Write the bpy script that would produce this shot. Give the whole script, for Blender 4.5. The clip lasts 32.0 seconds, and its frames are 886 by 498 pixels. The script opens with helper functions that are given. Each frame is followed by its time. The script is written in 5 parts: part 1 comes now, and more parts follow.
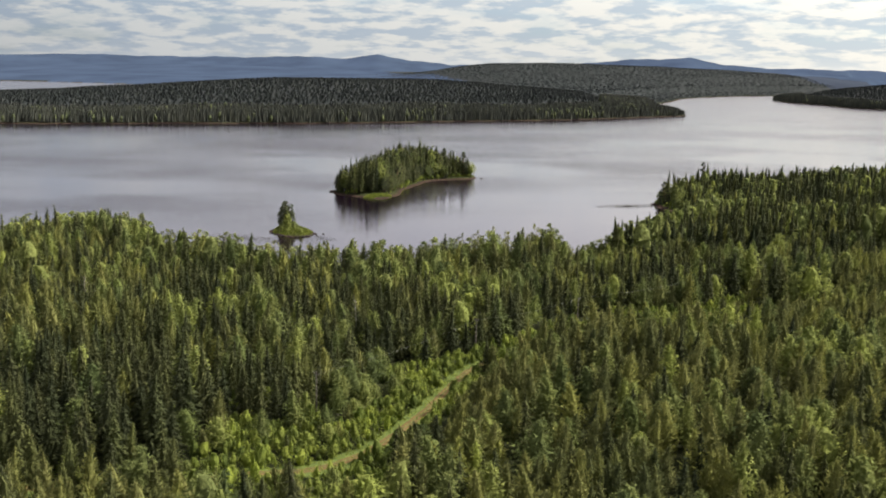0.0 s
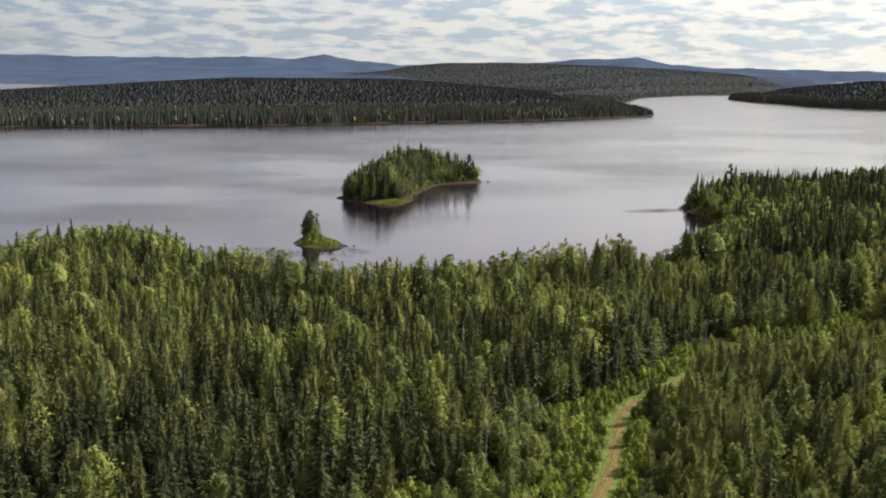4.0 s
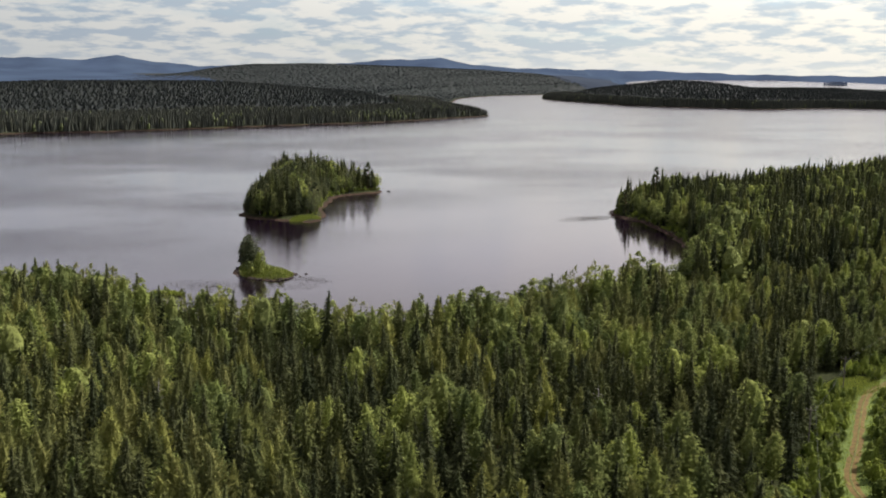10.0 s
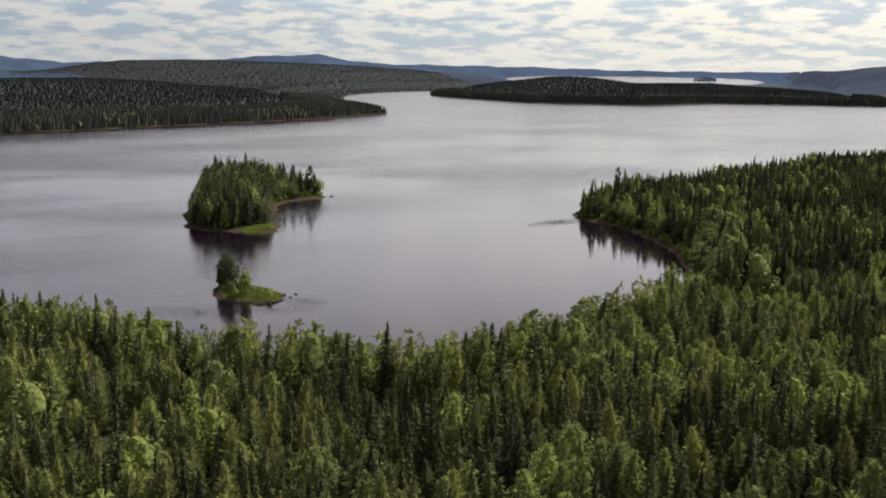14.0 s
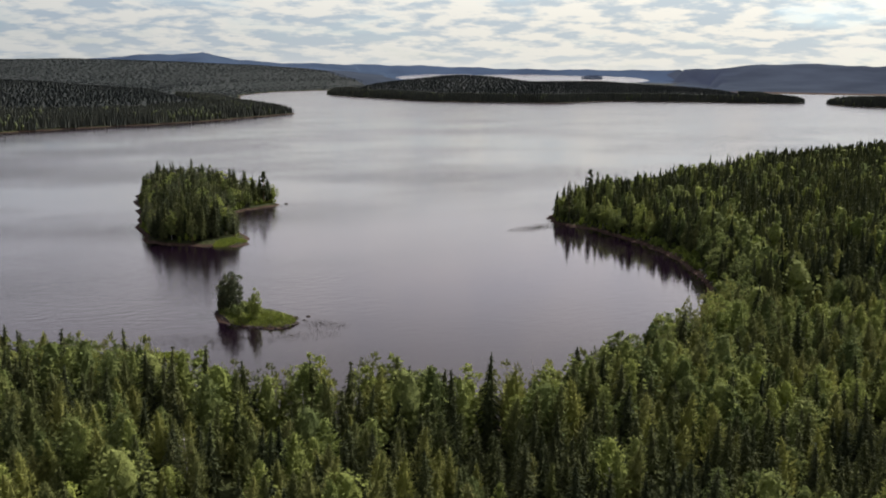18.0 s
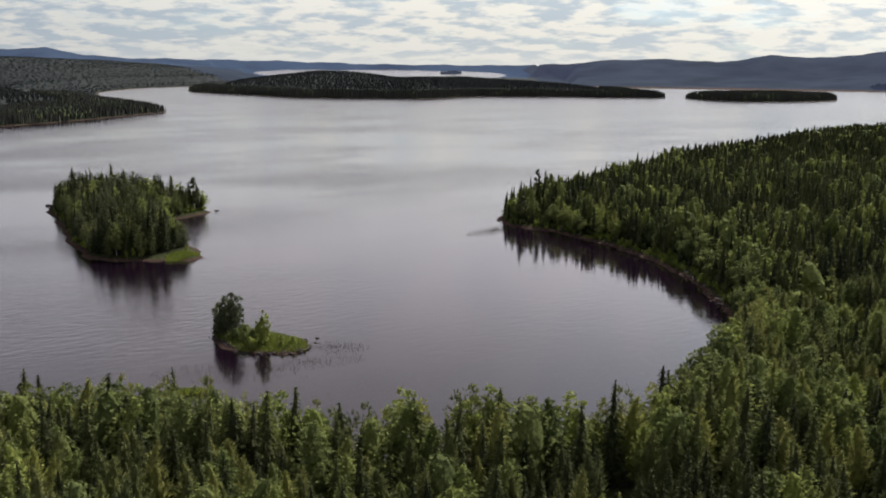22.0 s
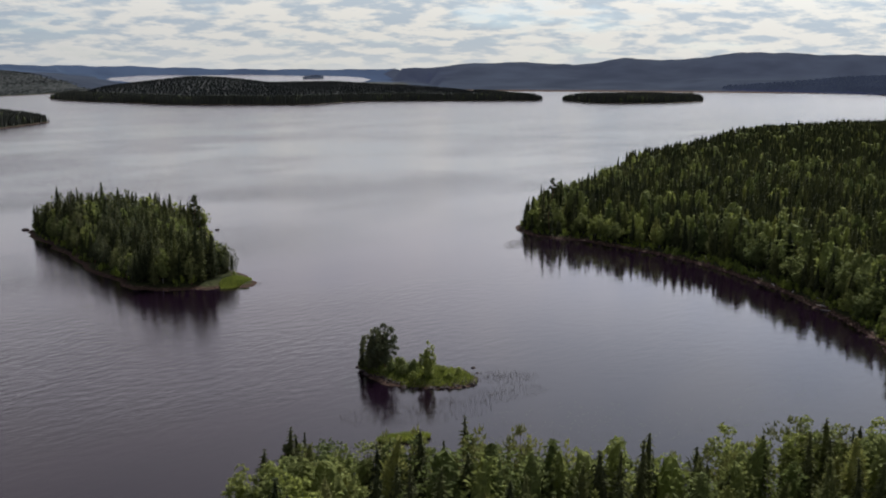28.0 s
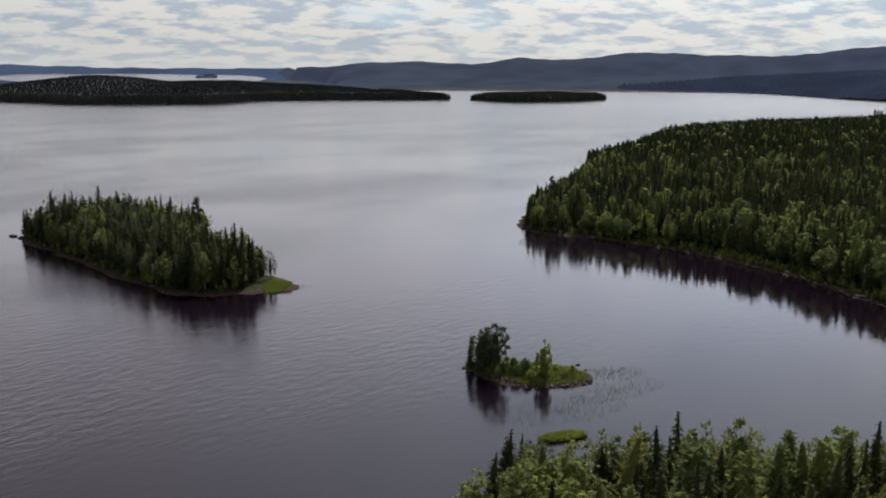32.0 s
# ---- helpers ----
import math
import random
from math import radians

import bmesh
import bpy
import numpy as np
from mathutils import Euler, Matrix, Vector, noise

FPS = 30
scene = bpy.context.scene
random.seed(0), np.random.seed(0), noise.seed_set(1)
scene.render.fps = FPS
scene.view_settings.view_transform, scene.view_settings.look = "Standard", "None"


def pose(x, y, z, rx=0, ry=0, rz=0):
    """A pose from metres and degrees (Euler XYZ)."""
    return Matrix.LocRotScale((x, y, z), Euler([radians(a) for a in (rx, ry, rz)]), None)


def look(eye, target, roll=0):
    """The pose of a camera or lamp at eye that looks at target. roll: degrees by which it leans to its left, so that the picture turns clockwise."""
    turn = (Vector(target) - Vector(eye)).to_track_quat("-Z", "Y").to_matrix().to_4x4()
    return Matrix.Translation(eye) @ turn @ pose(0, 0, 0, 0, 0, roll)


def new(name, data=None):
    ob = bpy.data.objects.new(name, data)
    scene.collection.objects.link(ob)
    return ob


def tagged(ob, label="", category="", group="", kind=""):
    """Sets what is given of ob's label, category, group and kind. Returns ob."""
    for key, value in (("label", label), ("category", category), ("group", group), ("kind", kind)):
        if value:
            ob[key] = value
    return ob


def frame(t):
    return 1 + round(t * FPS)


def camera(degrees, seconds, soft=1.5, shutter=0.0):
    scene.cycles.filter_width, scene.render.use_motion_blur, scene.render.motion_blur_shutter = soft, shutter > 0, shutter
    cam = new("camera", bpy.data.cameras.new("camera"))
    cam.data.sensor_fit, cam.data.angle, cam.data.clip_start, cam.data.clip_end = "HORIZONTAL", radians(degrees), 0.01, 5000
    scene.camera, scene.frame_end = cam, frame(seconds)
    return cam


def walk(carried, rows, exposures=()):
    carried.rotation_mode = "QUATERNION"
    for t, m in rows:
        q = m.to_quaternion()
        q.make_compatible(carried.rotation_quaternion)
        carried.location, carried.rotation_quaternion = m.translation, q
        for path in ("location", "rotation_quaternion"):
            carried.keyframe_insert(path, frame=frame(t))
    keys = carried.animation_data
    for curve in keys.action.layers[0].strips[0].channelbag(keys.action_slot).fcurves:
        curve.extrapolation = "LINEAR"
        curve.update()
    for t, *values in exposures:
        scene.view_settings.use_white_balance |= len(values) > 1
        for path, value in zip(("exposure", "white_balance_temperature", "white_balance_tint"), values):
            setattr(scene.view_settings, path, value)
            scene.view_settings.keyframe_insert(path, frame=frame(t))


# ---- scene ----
cam = camera(47.9, 32.0, 1.9)
PATH = [
    (0.0, 0.00, 0.00, 71.69, -0.10, -10.55, -0.98),
    (1.0, -9.73, 7.84, 71.16, -0.91, -10.55, -0.92),
    (2.0, -19.40, 15.71, 70.65, -1.76, -10.53, -0.89),
    (3.0, -28.92, 23.66, 70.19, -2.53, -10.50, -0.89),
    (5.5, -52.06, 44.45, 69.51, -6.11, -10.41, -0.86),
    (6.0, -56.57, 48.82, 69.40, -7.36, -10.38, -0.86),
    (7.0, -65.49, 57.66, 69.14, -9.09, -10.35, -0.87),
    (8.0, -74.28, 66.73, 68.88, -10.55, -10.32, -0.83),
    (9.0, -82.92, 76.11, 68.70, -12.57, -10.27, -0.79),
    (10.0, -91.44, 85.81, 68.66, -15.26, -10.27, -0.74),
    (11.0, -99.52, 95.45, 68.74, -17.86, -10.28, -0.74),
    (12.0, -107.19, 104.99, 68.84, -19.68, -10.32, -0.74),
    (13.0, -114.59, 114.48, 68.94, -21.39, -10.38, -0.72),
    (14.0, -121.74, 123.92, 68.99, -22.60, -10.40, -0.70),
    (16.5, -138.71, 147.40, 68.81, -27.02, -10.40, -0.57),
    (17.0, -142.03, 152.07, 68.87, -27.82, -10.41, -0.58),
    (18.0, -148.66, 161.41, 69.04, -29.36, -10.41, -0.60),
    (19.0, -155.33, 170.74, 69.27, -31.23, -10.40, -0.59),
    (20.0, -162.02, 180.09, 69.55, -33.81, -10.43, -0.59),
    (21.0, -168.89, 189.56, 69.87, -36.00, -10.51, -0.57),
    (22.0, -175.98, 199.23, 70.19, -37.90, -10.61, -0.58),
    (23.0, -183.37, 209.18, 70.55, -39.90, -10.62, -0.57),
    (24.0, -191.00, 219.42, 71.00, -41.77, -10.60, -0.50),
    (25.0, -198.67, 229.80, 71.41, -42.97, -10.51, -0.41),
    (27.5, -218.26, 255.95, 71.49, -46.11, -10.36, -0.25),
    (28.0, -222.34, 261.09, 71.45, -46.70, -10.35, -0.22),
    (29.0, -230.54, 271.28, 71.34, -48.32, -10.34, -0.20),
    (30.0, -238.82, 281.38, 71.26, -50.16, -10.37, -0.27),
    (31.0, -247.14, 291.43, 71.23, -51.75, -10.36, -0.32),
    (32.0, -255.47, 301.45, 71.17, -53.25, -10.36, -0.35),
]
walk(cam, [(t, pose(x, y, z, 90 + pitch, roll, yaw)) for t, x, y, z, yaw, pitch, roll in PATH],
     [(0, 0.99, 6500, 12.5), (8, 0.84, 6440, 13), (16, 0.61, 6330, 13), (24, 0.44, 6180, 13.5), (32, 0.19, 6010, 15)])

# ---- sky and sun ----
SUN_AZ, SUN_EL = 74.0, 40.0          # degrees clockwise from +y, degrees up


def sky_world():
    w = bpy.data.worlds.new("world")
    scene.world = w
    w.use_nodes = True
    nt = w.node_tree
    nt.nodes.clear()
    N, L = nt.nodes.new, nt.links.new
    sky = N("ShaderNodeTexSky")
    sky.sky_type, sky.sun_disc = "NISHITA", False
    sky.sun_elevation, sky.sun_rotation = radians(SUN_EL), radians(SUN_AZ)
    sky.air_density, sky.dust_density, sky.ozone_density = 1.0, 0.4, 2.5
    skyb = N("ShaderNodeVectorMath")
    skyb.operation = "MULTIPLY"
    skyb.inputs[1].default_value = (0.088, 0.104, 0.132)
    L(sky.outputs[0], skyb.inputs[0])
    tc = N("ShaderNodeTexCoord")
    sep = N("ShaderNodeSeparateXYZ")
    L(tc.outputs["Generated"], sep.inputs[0])
    zz = N("ShaderNodeMath")
    zz.operation = "ADD"
    zz.inputs[1].default_value = 0.19
    zc = N("ShaderNodeMath")
    zc.operation = "MAXIMUM"
    zc.inputs[1].default_value = 0.0
    L(sep.outputs[2], zc.inputs[0])
    L(zc.outputs[0], zz.inputs[0])
    dv = N("ShaderNodeVectorMath")
    dv.operation = "DIVIDE"
    cz = N("ShaderNodeCombineXYZ")
    for i in range(3):
        L(zz.outputs[0], cz.inputs[i])
    L(tc.outputs["Generated"], dv.inputs[0])
    L(cz.outputs[0], dv.inputs[1])
    n1 = N("ShaderNodeTexNoise")
    n1.inputs["Scale"].default_value = 2.1
    n1.inputs["Detail"].default_value = 10
    n1.inputs["Roughness"].default_value = 0.62
    L(dv.outputs[0], n1.inputs["Vector"])
    n2 = N("ShaderNodeTexNoise")
    n2.inputs["Scale"].default_value = 5.6
    n2.inputs["Detail"].default_value = 8
    n2.inputs["Roughness"].default_value = 0.58
    L(dv.outputs[0], n2.inputs["Vector"])
    r1 = N("ShaderNodeValToRGB")
    r1.color_ramp.elements[0].position, r1.color_ramp.elements[1].position = 0.31, 0.47
    r1.color_ramp.elements[0].color = (0.62, 0.62, 0.62, 1)
    L(n1.outputs[0], r1.inputs[0])
    shade = N("ShaderNodeValToRGB")
    shade.color_ramp.elements[0].position, shade.color_ramp.elements[1].position = 0.425, 0.545
    shade.color_ramp.elements[0].color = (0.555, 0.635, 0.700, 1)
    shade.color_ramp.elements[1].color = (0.925, 0.91, 0.84, 1)
    L(n2.outputs[0], shade.inputs[0])
    mix = N("ShaderNodeMix")
    mix.data_type = "RGBA"
    # gaps of blue only low down; a closed veil above
    closed = N("ShaderNodeMapRange")
    for key, val in (("From Min", 0.075), ("From Max", 0.135), ("To Min", 0.0), ("To Max", 0.95)):
        closed.inputs[key].default_value = val
    L(zc.outputs[0], closed.inputs["Value"])
    cover = N("ShaderNodeMath")
    cover.operation = "MAXIMUM"
    L(r1.outputs[0], cover.inputs[0])
    L(closed.outputs[0], cover.inputs[1])
    L(cover.outputs[0], mix.inputs["Factor"])
    L(skyb.outputs[0], mix.inputs["A"])
    haze = N("ShaderNodeFloatCurve")
    hv = haze.mapping.curves[0]
    hv.points[0].location, hv.points[1].location = (0.0, 0.25), (1.0, 0.25)
    for at in ((0.045, 1.0), (0.08, 1.0), (0.14, 0.3), (0.3, 0.25)):
        hv.points.new(*at)
    haze.mapping.update()
    L(zc.outputs[0], haze.inputs["Value"])
    soft = N("ShaderNodeMix")
    soft.data_type = "RGBA"
    soft.inputs["A"].default_value = (0.90, 0.90, 0.86, 1)
    L(haze.outputs[0], soft.inputs["Factor"])
    L(shade.outputs[0], soft.inputs["B"])
    L(soft.outputs["Result"], mix.inputs["B"])
    # broken cloud: brightest some way up, duller at the horizon and overhead
    up = N("ShaderNodeFloatCurve")
    cv = up.mapping.curves[0]
    cv.points[0].location, cv.points[1].location = (0.0, 0.40), (1.0, 0.34)
    for at in ((0.045, 0.435), (0.085, 0.51), (0.17, 0.64), (0.30, 0.47), (0.42, 0.38), (0.6, 0.38)):
        cv.points.new(*at)
    up.mapping.update()
    L(zc.outputs[0], up.inputs["Value"])
    up2 = N("ShaderNodeMath")
    up2.operation = "MULTIPLY"
    up2.inputs[1].default_value = 3.0
    L(up.outputs[0], up2.inputs[0])
    lift = N("ShaderNodeVectorMath")
    lift.operation = "SCALE"
    L(mix.outputs["Result"], lift.inputs[0])
    # thin cloud glows towards the sun's side
    dot = N("ShaderNodeVectorMath")
    dot.operation = "DOT_PRODUCT"
    dot.inputs[1].default_value = (math.sin(radians(SUN_AZ)) * math.cos(radians(SUN_EL)), math.cos(radians(SUN_AZ)) * math.cos(radians(SUN_EL)), math.sin(radians(SUN_EL)))
    L(tc.outputs["Generated"], dot.inputs[0])
    glow = N("ShaderNodeFloatCurve")
    gv = glow.mapping.curves[0]
    gv.points[0].location, gv.points[1].location = (0.0, 0.275), (1.0, 0.98)
    for at in ((0.3, 0.365), (0.55, 0.47), (0.75, 0.555), (0.9, 0.78)):
        gv.points.new(*at)
    glow.mapping.update()
    L(dot.outputs["Value"], glow.inputs["Value"])
    up3 = N("ShaderNodeMath")
    up3.operation = "MULTIPLY"
    L(up2.outputs[0], up3.inputs[0])
    L(glow.outputs[0], up3.inputs[1])
    L(up3.outputs[0], lift.inputs["Scale"])
    # the veil of cloud turns from cream near the horizon to lilac grey higher up
    veil = N("ShaderNodeValToRGB")
    veil.color_ramp.elements[0].position, veil.color_ramp.elements[1].position = 0.08, 0.20
    veil.color_ramp.elements[0].color, veil.color_ramp.elements[1].color = (1.0, 1.0, 1.0, 1), (0.985, 0.945, 1.07, 1)
    L(zc.outputs[0], veil.inputs[0])
    side = N("ShaderNodeMapRange")
    for key, val in (("From Min", 0.78), ("From Max", 0.94)):
        side.inputs[key].default_value = val
    cool = N("ShaderNodeMix")
    cool.data_type = "RGBA"
    cool.inputs["A"].default_value, cool.inputs["B"].default_value = (1.0, 1.0, 1.0, 1), (0.91, 1.03, 1.07, 1)
    L(side.outputs[0], cool.inputs["Factor"])
    # bluer away from the sun, creamier towards it
    warm = N("ShaderNodeValToRGB")
    warm.color_ramp.elements[0].position, warm.color_ramp.elements[1].position = 0.0, 0.65
    warm.color_ramp.elements[0].color, warm.color_ramp.elements[1].color = (0.93, 0.985, 1.05, 1), (1.02, 1.0, 0.93, 1)
    L(dot.outputs["Value"], warm.inputs[0])
    L(dot.outputs["Value"], side.inputs["Value"])
    tint = N("ShaderNodeVectorMath")
    tint.operation = "MULTIPLY"
    L(lift.outputs[0], tint.inputs[0])
    L(warm.outputs[0], tint.inputs[1])
    hue = N("ShaderNodeVectorMath")
    hue.operation = "MULTIPLY"
    clear = N("ShaderNodeVectorMath")
    clear.operation = "MULTIPLY"
    L(tint.outputs[0], clear.inputs[0])
    L(cool.outputs["Result"], clear.inputs[1])
    L(clear.outputs[0], hue.inputs[0])
    L(veil.outputs[0], hue.inputs[1])
    bg = N("ShaderNodeBackground")
    bg.inputs["Strength"].default_value = 1.0
    L(hue.outputs[0], bg.inputs["Color"])
    out = N("ShaderNodeOutputWorld")
    L(bg.outputs[0], out.inputs[0])


sky_world()
sun = new("sun", bpy.data.lights.new("sun", "SUN"))
sun.data.energy, sun.data.angle, sun.data.color = 5.0, radians(0.6), (1.0, 0.93, 0.82)
_a, _e = radians(SUN_AZ), radians(SUN_EL)
sun.matrix_world = look((math.sin(_a) * math.cos(_e) * 900, math.cos(_a) * math.cos(_e) * 900, math.sin(_e) * 900), (0, 0, 0))

# ---- materials ----


def mat(name):
    m = bpy.data.materials.new(name)
    m.use_nodes = True
    nt = m.node_tree
    b = nt.nodes["Principled BSDF"]
    return m, nt, b


def node(nt, kind, **kw):
    n = nt.nodes.new(kind)
    for k, v in kw.items():
        n.inputs[k].default_value = v
    return n


def ramp(nt, src, stops):
    r = nt.nodes.new("ShaderNodeValToRGB")
    while len(r.color_ramp.elements) < len(stops):
        r.color_ramp.elements.new(0.5)
    for e, (p, c) in zip(r.color_ramp.elements, stops):
        e.position, e.color = p, (*c, 1)
    nt.links.new(src, r.inputs[0])
    return r


def position(nt, scale):
    g = nt.nodes.new("ShaderNodeNewGeometry")
    v = nt.nodes.new("ShaderNodeVectorMath")
    v.operation = "MULTIPLY"
    v.inputs[1].default_value = scale if isinstance(scale, tuple) else (scale, scale, scale)
    nt.links.new(g.outputs["Position"], v.inputs[0])
    return v.outputs[0]


def bump(nt, b, src, strength, distance):
    n = node(nt, "ShaderNodeBump", Strength=strength, Distance=distance)
    nt.links.new(src, n.inputs["Height"])
    nt.links.new(n.outputs[0], b.inputs["Normal"])


def mixc(nt, fac, a, b, how="MIX"):
    m = nt.nodes.new("ShaderNodeMix")
    m.data_type, m.blend_type = "RGBA", how
    for src, key in ((fac, "Factor"), (a, "A"), (b, "B")):
        if isinstance(src, (int, float)):
            m.inputs[key].default_value = src
        elif isinstance(src, tuple):
            m.inputs[key].default_value = (*src, 1)
        else:
            nt.links.new(src, m.inputs[key])
    return m.outputs["Result"]


def foliage(name, dark, mid, light, through_light=0.2, even=0.0, fine=1.0):
    """Leaves or needles: fine grain, a little change from sprig to sprig, more from tree to tree."""
    m, nt, b = mat(name)
    g = nt.nodes.new("ShaderNodeNewGeometry")
    sprig = ramp(nt, g.outputs["Random Per Island"], [(0.0, dark), (0.5, mid), (1.0, light)])
    at = nt.nodes.new("ShaderNodeAttribute")
    at.attribute_name = "tree_tone"
    own = nt.nodes.new("ShaderNodeObjectInfo")
    tone = nt.nodes.new("ShaderNodeMath")
    tone.operation = "ADD"
    nt.links.new(at.outputs["Fac"], tone.inputs[0])
    nt.links.new(own.outputs["Random"], tone.inputs[1])
    turn = nt.nodes.new("ShaderNodeMath")
    turn.operation = "FRACT"
    nt.links.new(tone.outputs[0], turn.inputs[0])
    tree = ramp(nt, turn.outputs[0], [(0.0, (0.54, 0.60, 0.64)), (0.5, (1.0, 1.0, 1.0)), (1.0, (1.28, 1.29, 1.05))])
    col = mixc(nt, 1.0 - even, sprig.outputs[0], tree.outputs[0], "MULTIPLY")
    grain = node(nt, "ShaderNodeTexNoise", Scale=1.0, Detail=5, Roughness=0.72)
    nt.links.new(position(nt, (1.9 * fine, 1.9 * fine, 1.3 * fine)), grain.inputs["Vector"])
    gr = ramp(nt, grain.outputs[0], [(0.34, (0.60, 0.62, 0.63)), (0.5, (1.0, 1.0, 1.0)), (0.66, (1.26, 1.24, 1.18))])
    col = mixc(nt, 1.0 - even, col, gr.outputs[0], "MULTIPLY")
    patch = node(nt, "ShaderNodeTexNoise", Scale=1.0, Detail=2)
    nt.links.new(position(nt, (0.055, 0.055, 0.0)), patch.inputs["Vector"])
    pr = ramp(nt, patch.outputs[0], [(0.36, (0.75, 0.80, 0.84)), (0.5, (1.0, 1.0, 1.0)), (0.64, (1.15, 1.17, 1.02))])
    col = mixc(nt, 1.0 - even, col, pr.outputs[0], "MULTIPLY")
    nt.links.new(col, b.inputs["Base Color"])
    b.inputs["Roughness"].default_value = 0.8
    b.inputs["Specular IOR Level"].default_value = 0.04
    bump(nt, b, grain.outputs[0], 0.9 * (1 - even), 0.55)
    tr = nt.nodes.new("ShaderNodeBsdfTranslucent")
    nt.links.new(col, tr.inputs[0])
    mx = nt.nodes.new("ShaderNodeMixShader")
    mx.inputs[0].default_value = through_light
    nt.links.new(b.outputs[0], mx.inputs[1])
    nt.links.new(tr.outputs[0], mx.inputs[2])
    nt.links.new(mx.outputs[0], nt.nodes["Material Output"].inputs[0])
    return m


M_SPRUCE = foliage("spruce_needles", (0.055, 0.061, 0.027), (0.066, 0.073, 0.032), (0.081, 0.088, 0.038), 0.15)
M_PINE = foliage("pine_needles", (0.150, 0.155, 0.056), (0.169, 0.174, 0.063), (0.190, 0.194, 0.070), 0.30)
M_BIRCH = foliage("birch_leaves", (0.163, 0.187, 0.061), (0.186, 0.210, 0.069), (0.209, 0.233, 0.077), 0.33)
M_OLDPINE = foliage("grey_green_pine_needles", (0.112, 0.120, 0.062), (0.128, 0.136, 0.071), (0.145, 0.153, 0.080), 0.28)
# far woods: distance haze is painted into these greyer, bluer base colours
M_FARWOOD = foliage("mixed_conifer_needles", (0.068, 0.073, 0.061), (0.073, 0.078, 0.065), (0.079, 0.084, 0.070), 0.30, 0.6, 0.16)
M_FARBIRCH = foliage("haze_dulled_birch_leaves", (0.092, 0.108, 0.054), (0.099, 0.115, 0.058), (0.106, 0.122, 0.062), 0.15, 0.6, 0.16)
# low canopies: haze tint, also darkened for shade their flat shapes lack
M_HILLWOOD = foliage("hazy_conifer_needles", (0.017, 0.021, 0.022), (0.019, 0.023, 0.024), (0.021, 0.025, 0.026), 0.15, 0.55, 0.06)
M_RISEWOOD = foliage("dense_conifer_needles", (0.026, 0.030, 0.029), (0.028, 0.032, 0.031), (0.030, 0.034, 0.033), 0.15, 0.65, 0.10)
M_SHRUB = foliage("shrub_leaves", (0.165, 0.200, 0.045), (0.192, 0.228, 0.052), (0.220, 0.256, 0.060), 0.38)
M_GRASS = foliage("sedge_blades", (0.125, 0.155, 0.034), (0.185, 0.215, 0.045), (0.245, 0.270, 0.058), 0.3)
M_REED = foliage("reed_stalks", (0.040, 0.034, 0.026), (0.062, 0.054, 0.040), (0.090, 0.080, 0.060), 0.1)


def bark(name, a, c):
    m, nt, b = mat(name)
    n = node(nt, "ShaderNodeTexNoise", Scale=1.0, Detail=4)
    nt.links.new(position(nt, (7, 7, 3)), n.inputs["Vector"])
    nt.links.new(ramp(nt, n.outputs[0], [(0.35, a), (0.62, c)]).outputs[0], b.inputs["Base Color"])
    b.inputs["Roughness"].default_value = 0.85
    bump(nt, b, n.outputs[0], 0.5, 0.03)
    return m


M_BARK = bark("grey_brown_bark", (0.05, 0.038, 0.028), (0.14, 0.105, 0.08))
M_PINEBARK = bark("orange_brown_pine_bark", (0.09, 0.05, 0.028), (0.24, 0.13, 0.07))
M_BIRCHBARK = bark("white_birch_bark", (0.07, 0.065, 0.06), (0.52, 0.50, 0.46))
M_DEAD = bark("bleached_dead_wood", (0.18, 0.16, 0.14), (0.38, 0.36, 0.33))


def ground_material():
    m, nt, b = mat("forest_floor")
    n1 = node(nt, "ShaderNodeTexNoise", Scale=1.0, Detail=6)
    nt.links.new(position(nt, 0.05), n1.inputs["Vector"])
    n2 = node(nt, "ShaderNodeTexNoise", Scale=1.0, Detail=5)
    nt.links.new(position(nt, 0.9), n2.inputs["Vector"])
    a = ramp(nt, n1.outputs[0], [(0.3, (0.016, 0.018, 0.008)), (0.55, (0.025, 0.030, 0.012)), (0.75, (0.042, 0.046, 0.018))])
    c = ramp(nt, n2.outputs[0], [(0.3, (0.55, 0.55, 0.5)), (0.7, (1.4, 1.4, 1.3))])
    land = mixc(nt, 1.0, a.outputs[0], c.outputs[0], "MULTIPLY")
    # wet stones and peat along the water's edge
    g = nt.nodes.new("ShaderNodeNewGeometry")
    sep = nt.nodes.new("ShaderNodeSeparateXYZ")
    nt.links.new(g.outputs["Position"], sep.inputs[0])
    mr = node(nt, "ShaderNodeMapRange", **{"From Min": 0.30, "From Max": 0.75})
    nt.links.new(sep.outputs[2], mr.inputs["Value"])
    stone = ramp(nt, n2.outputs[0], [(0.35, (0.022, 0.014, 0.010)), (0.58, (0.050, 0.032, 0.024)), (0.75, (0.105, 0.076, 0.060))])
    col = mixc(nt, mr.outputs[0], stone.outputs[0], land)
    nt.links.new(col, b.inputs["Base Color"])
    b.inputs["Roughness"].default_value = 1.0
    b.inputs["Specular IOR Level"].default_value = 0.05
    bump(nt, b, n2.outputs[0], 0.6, 0.5)
    return m


M_GROUND = ground_material()


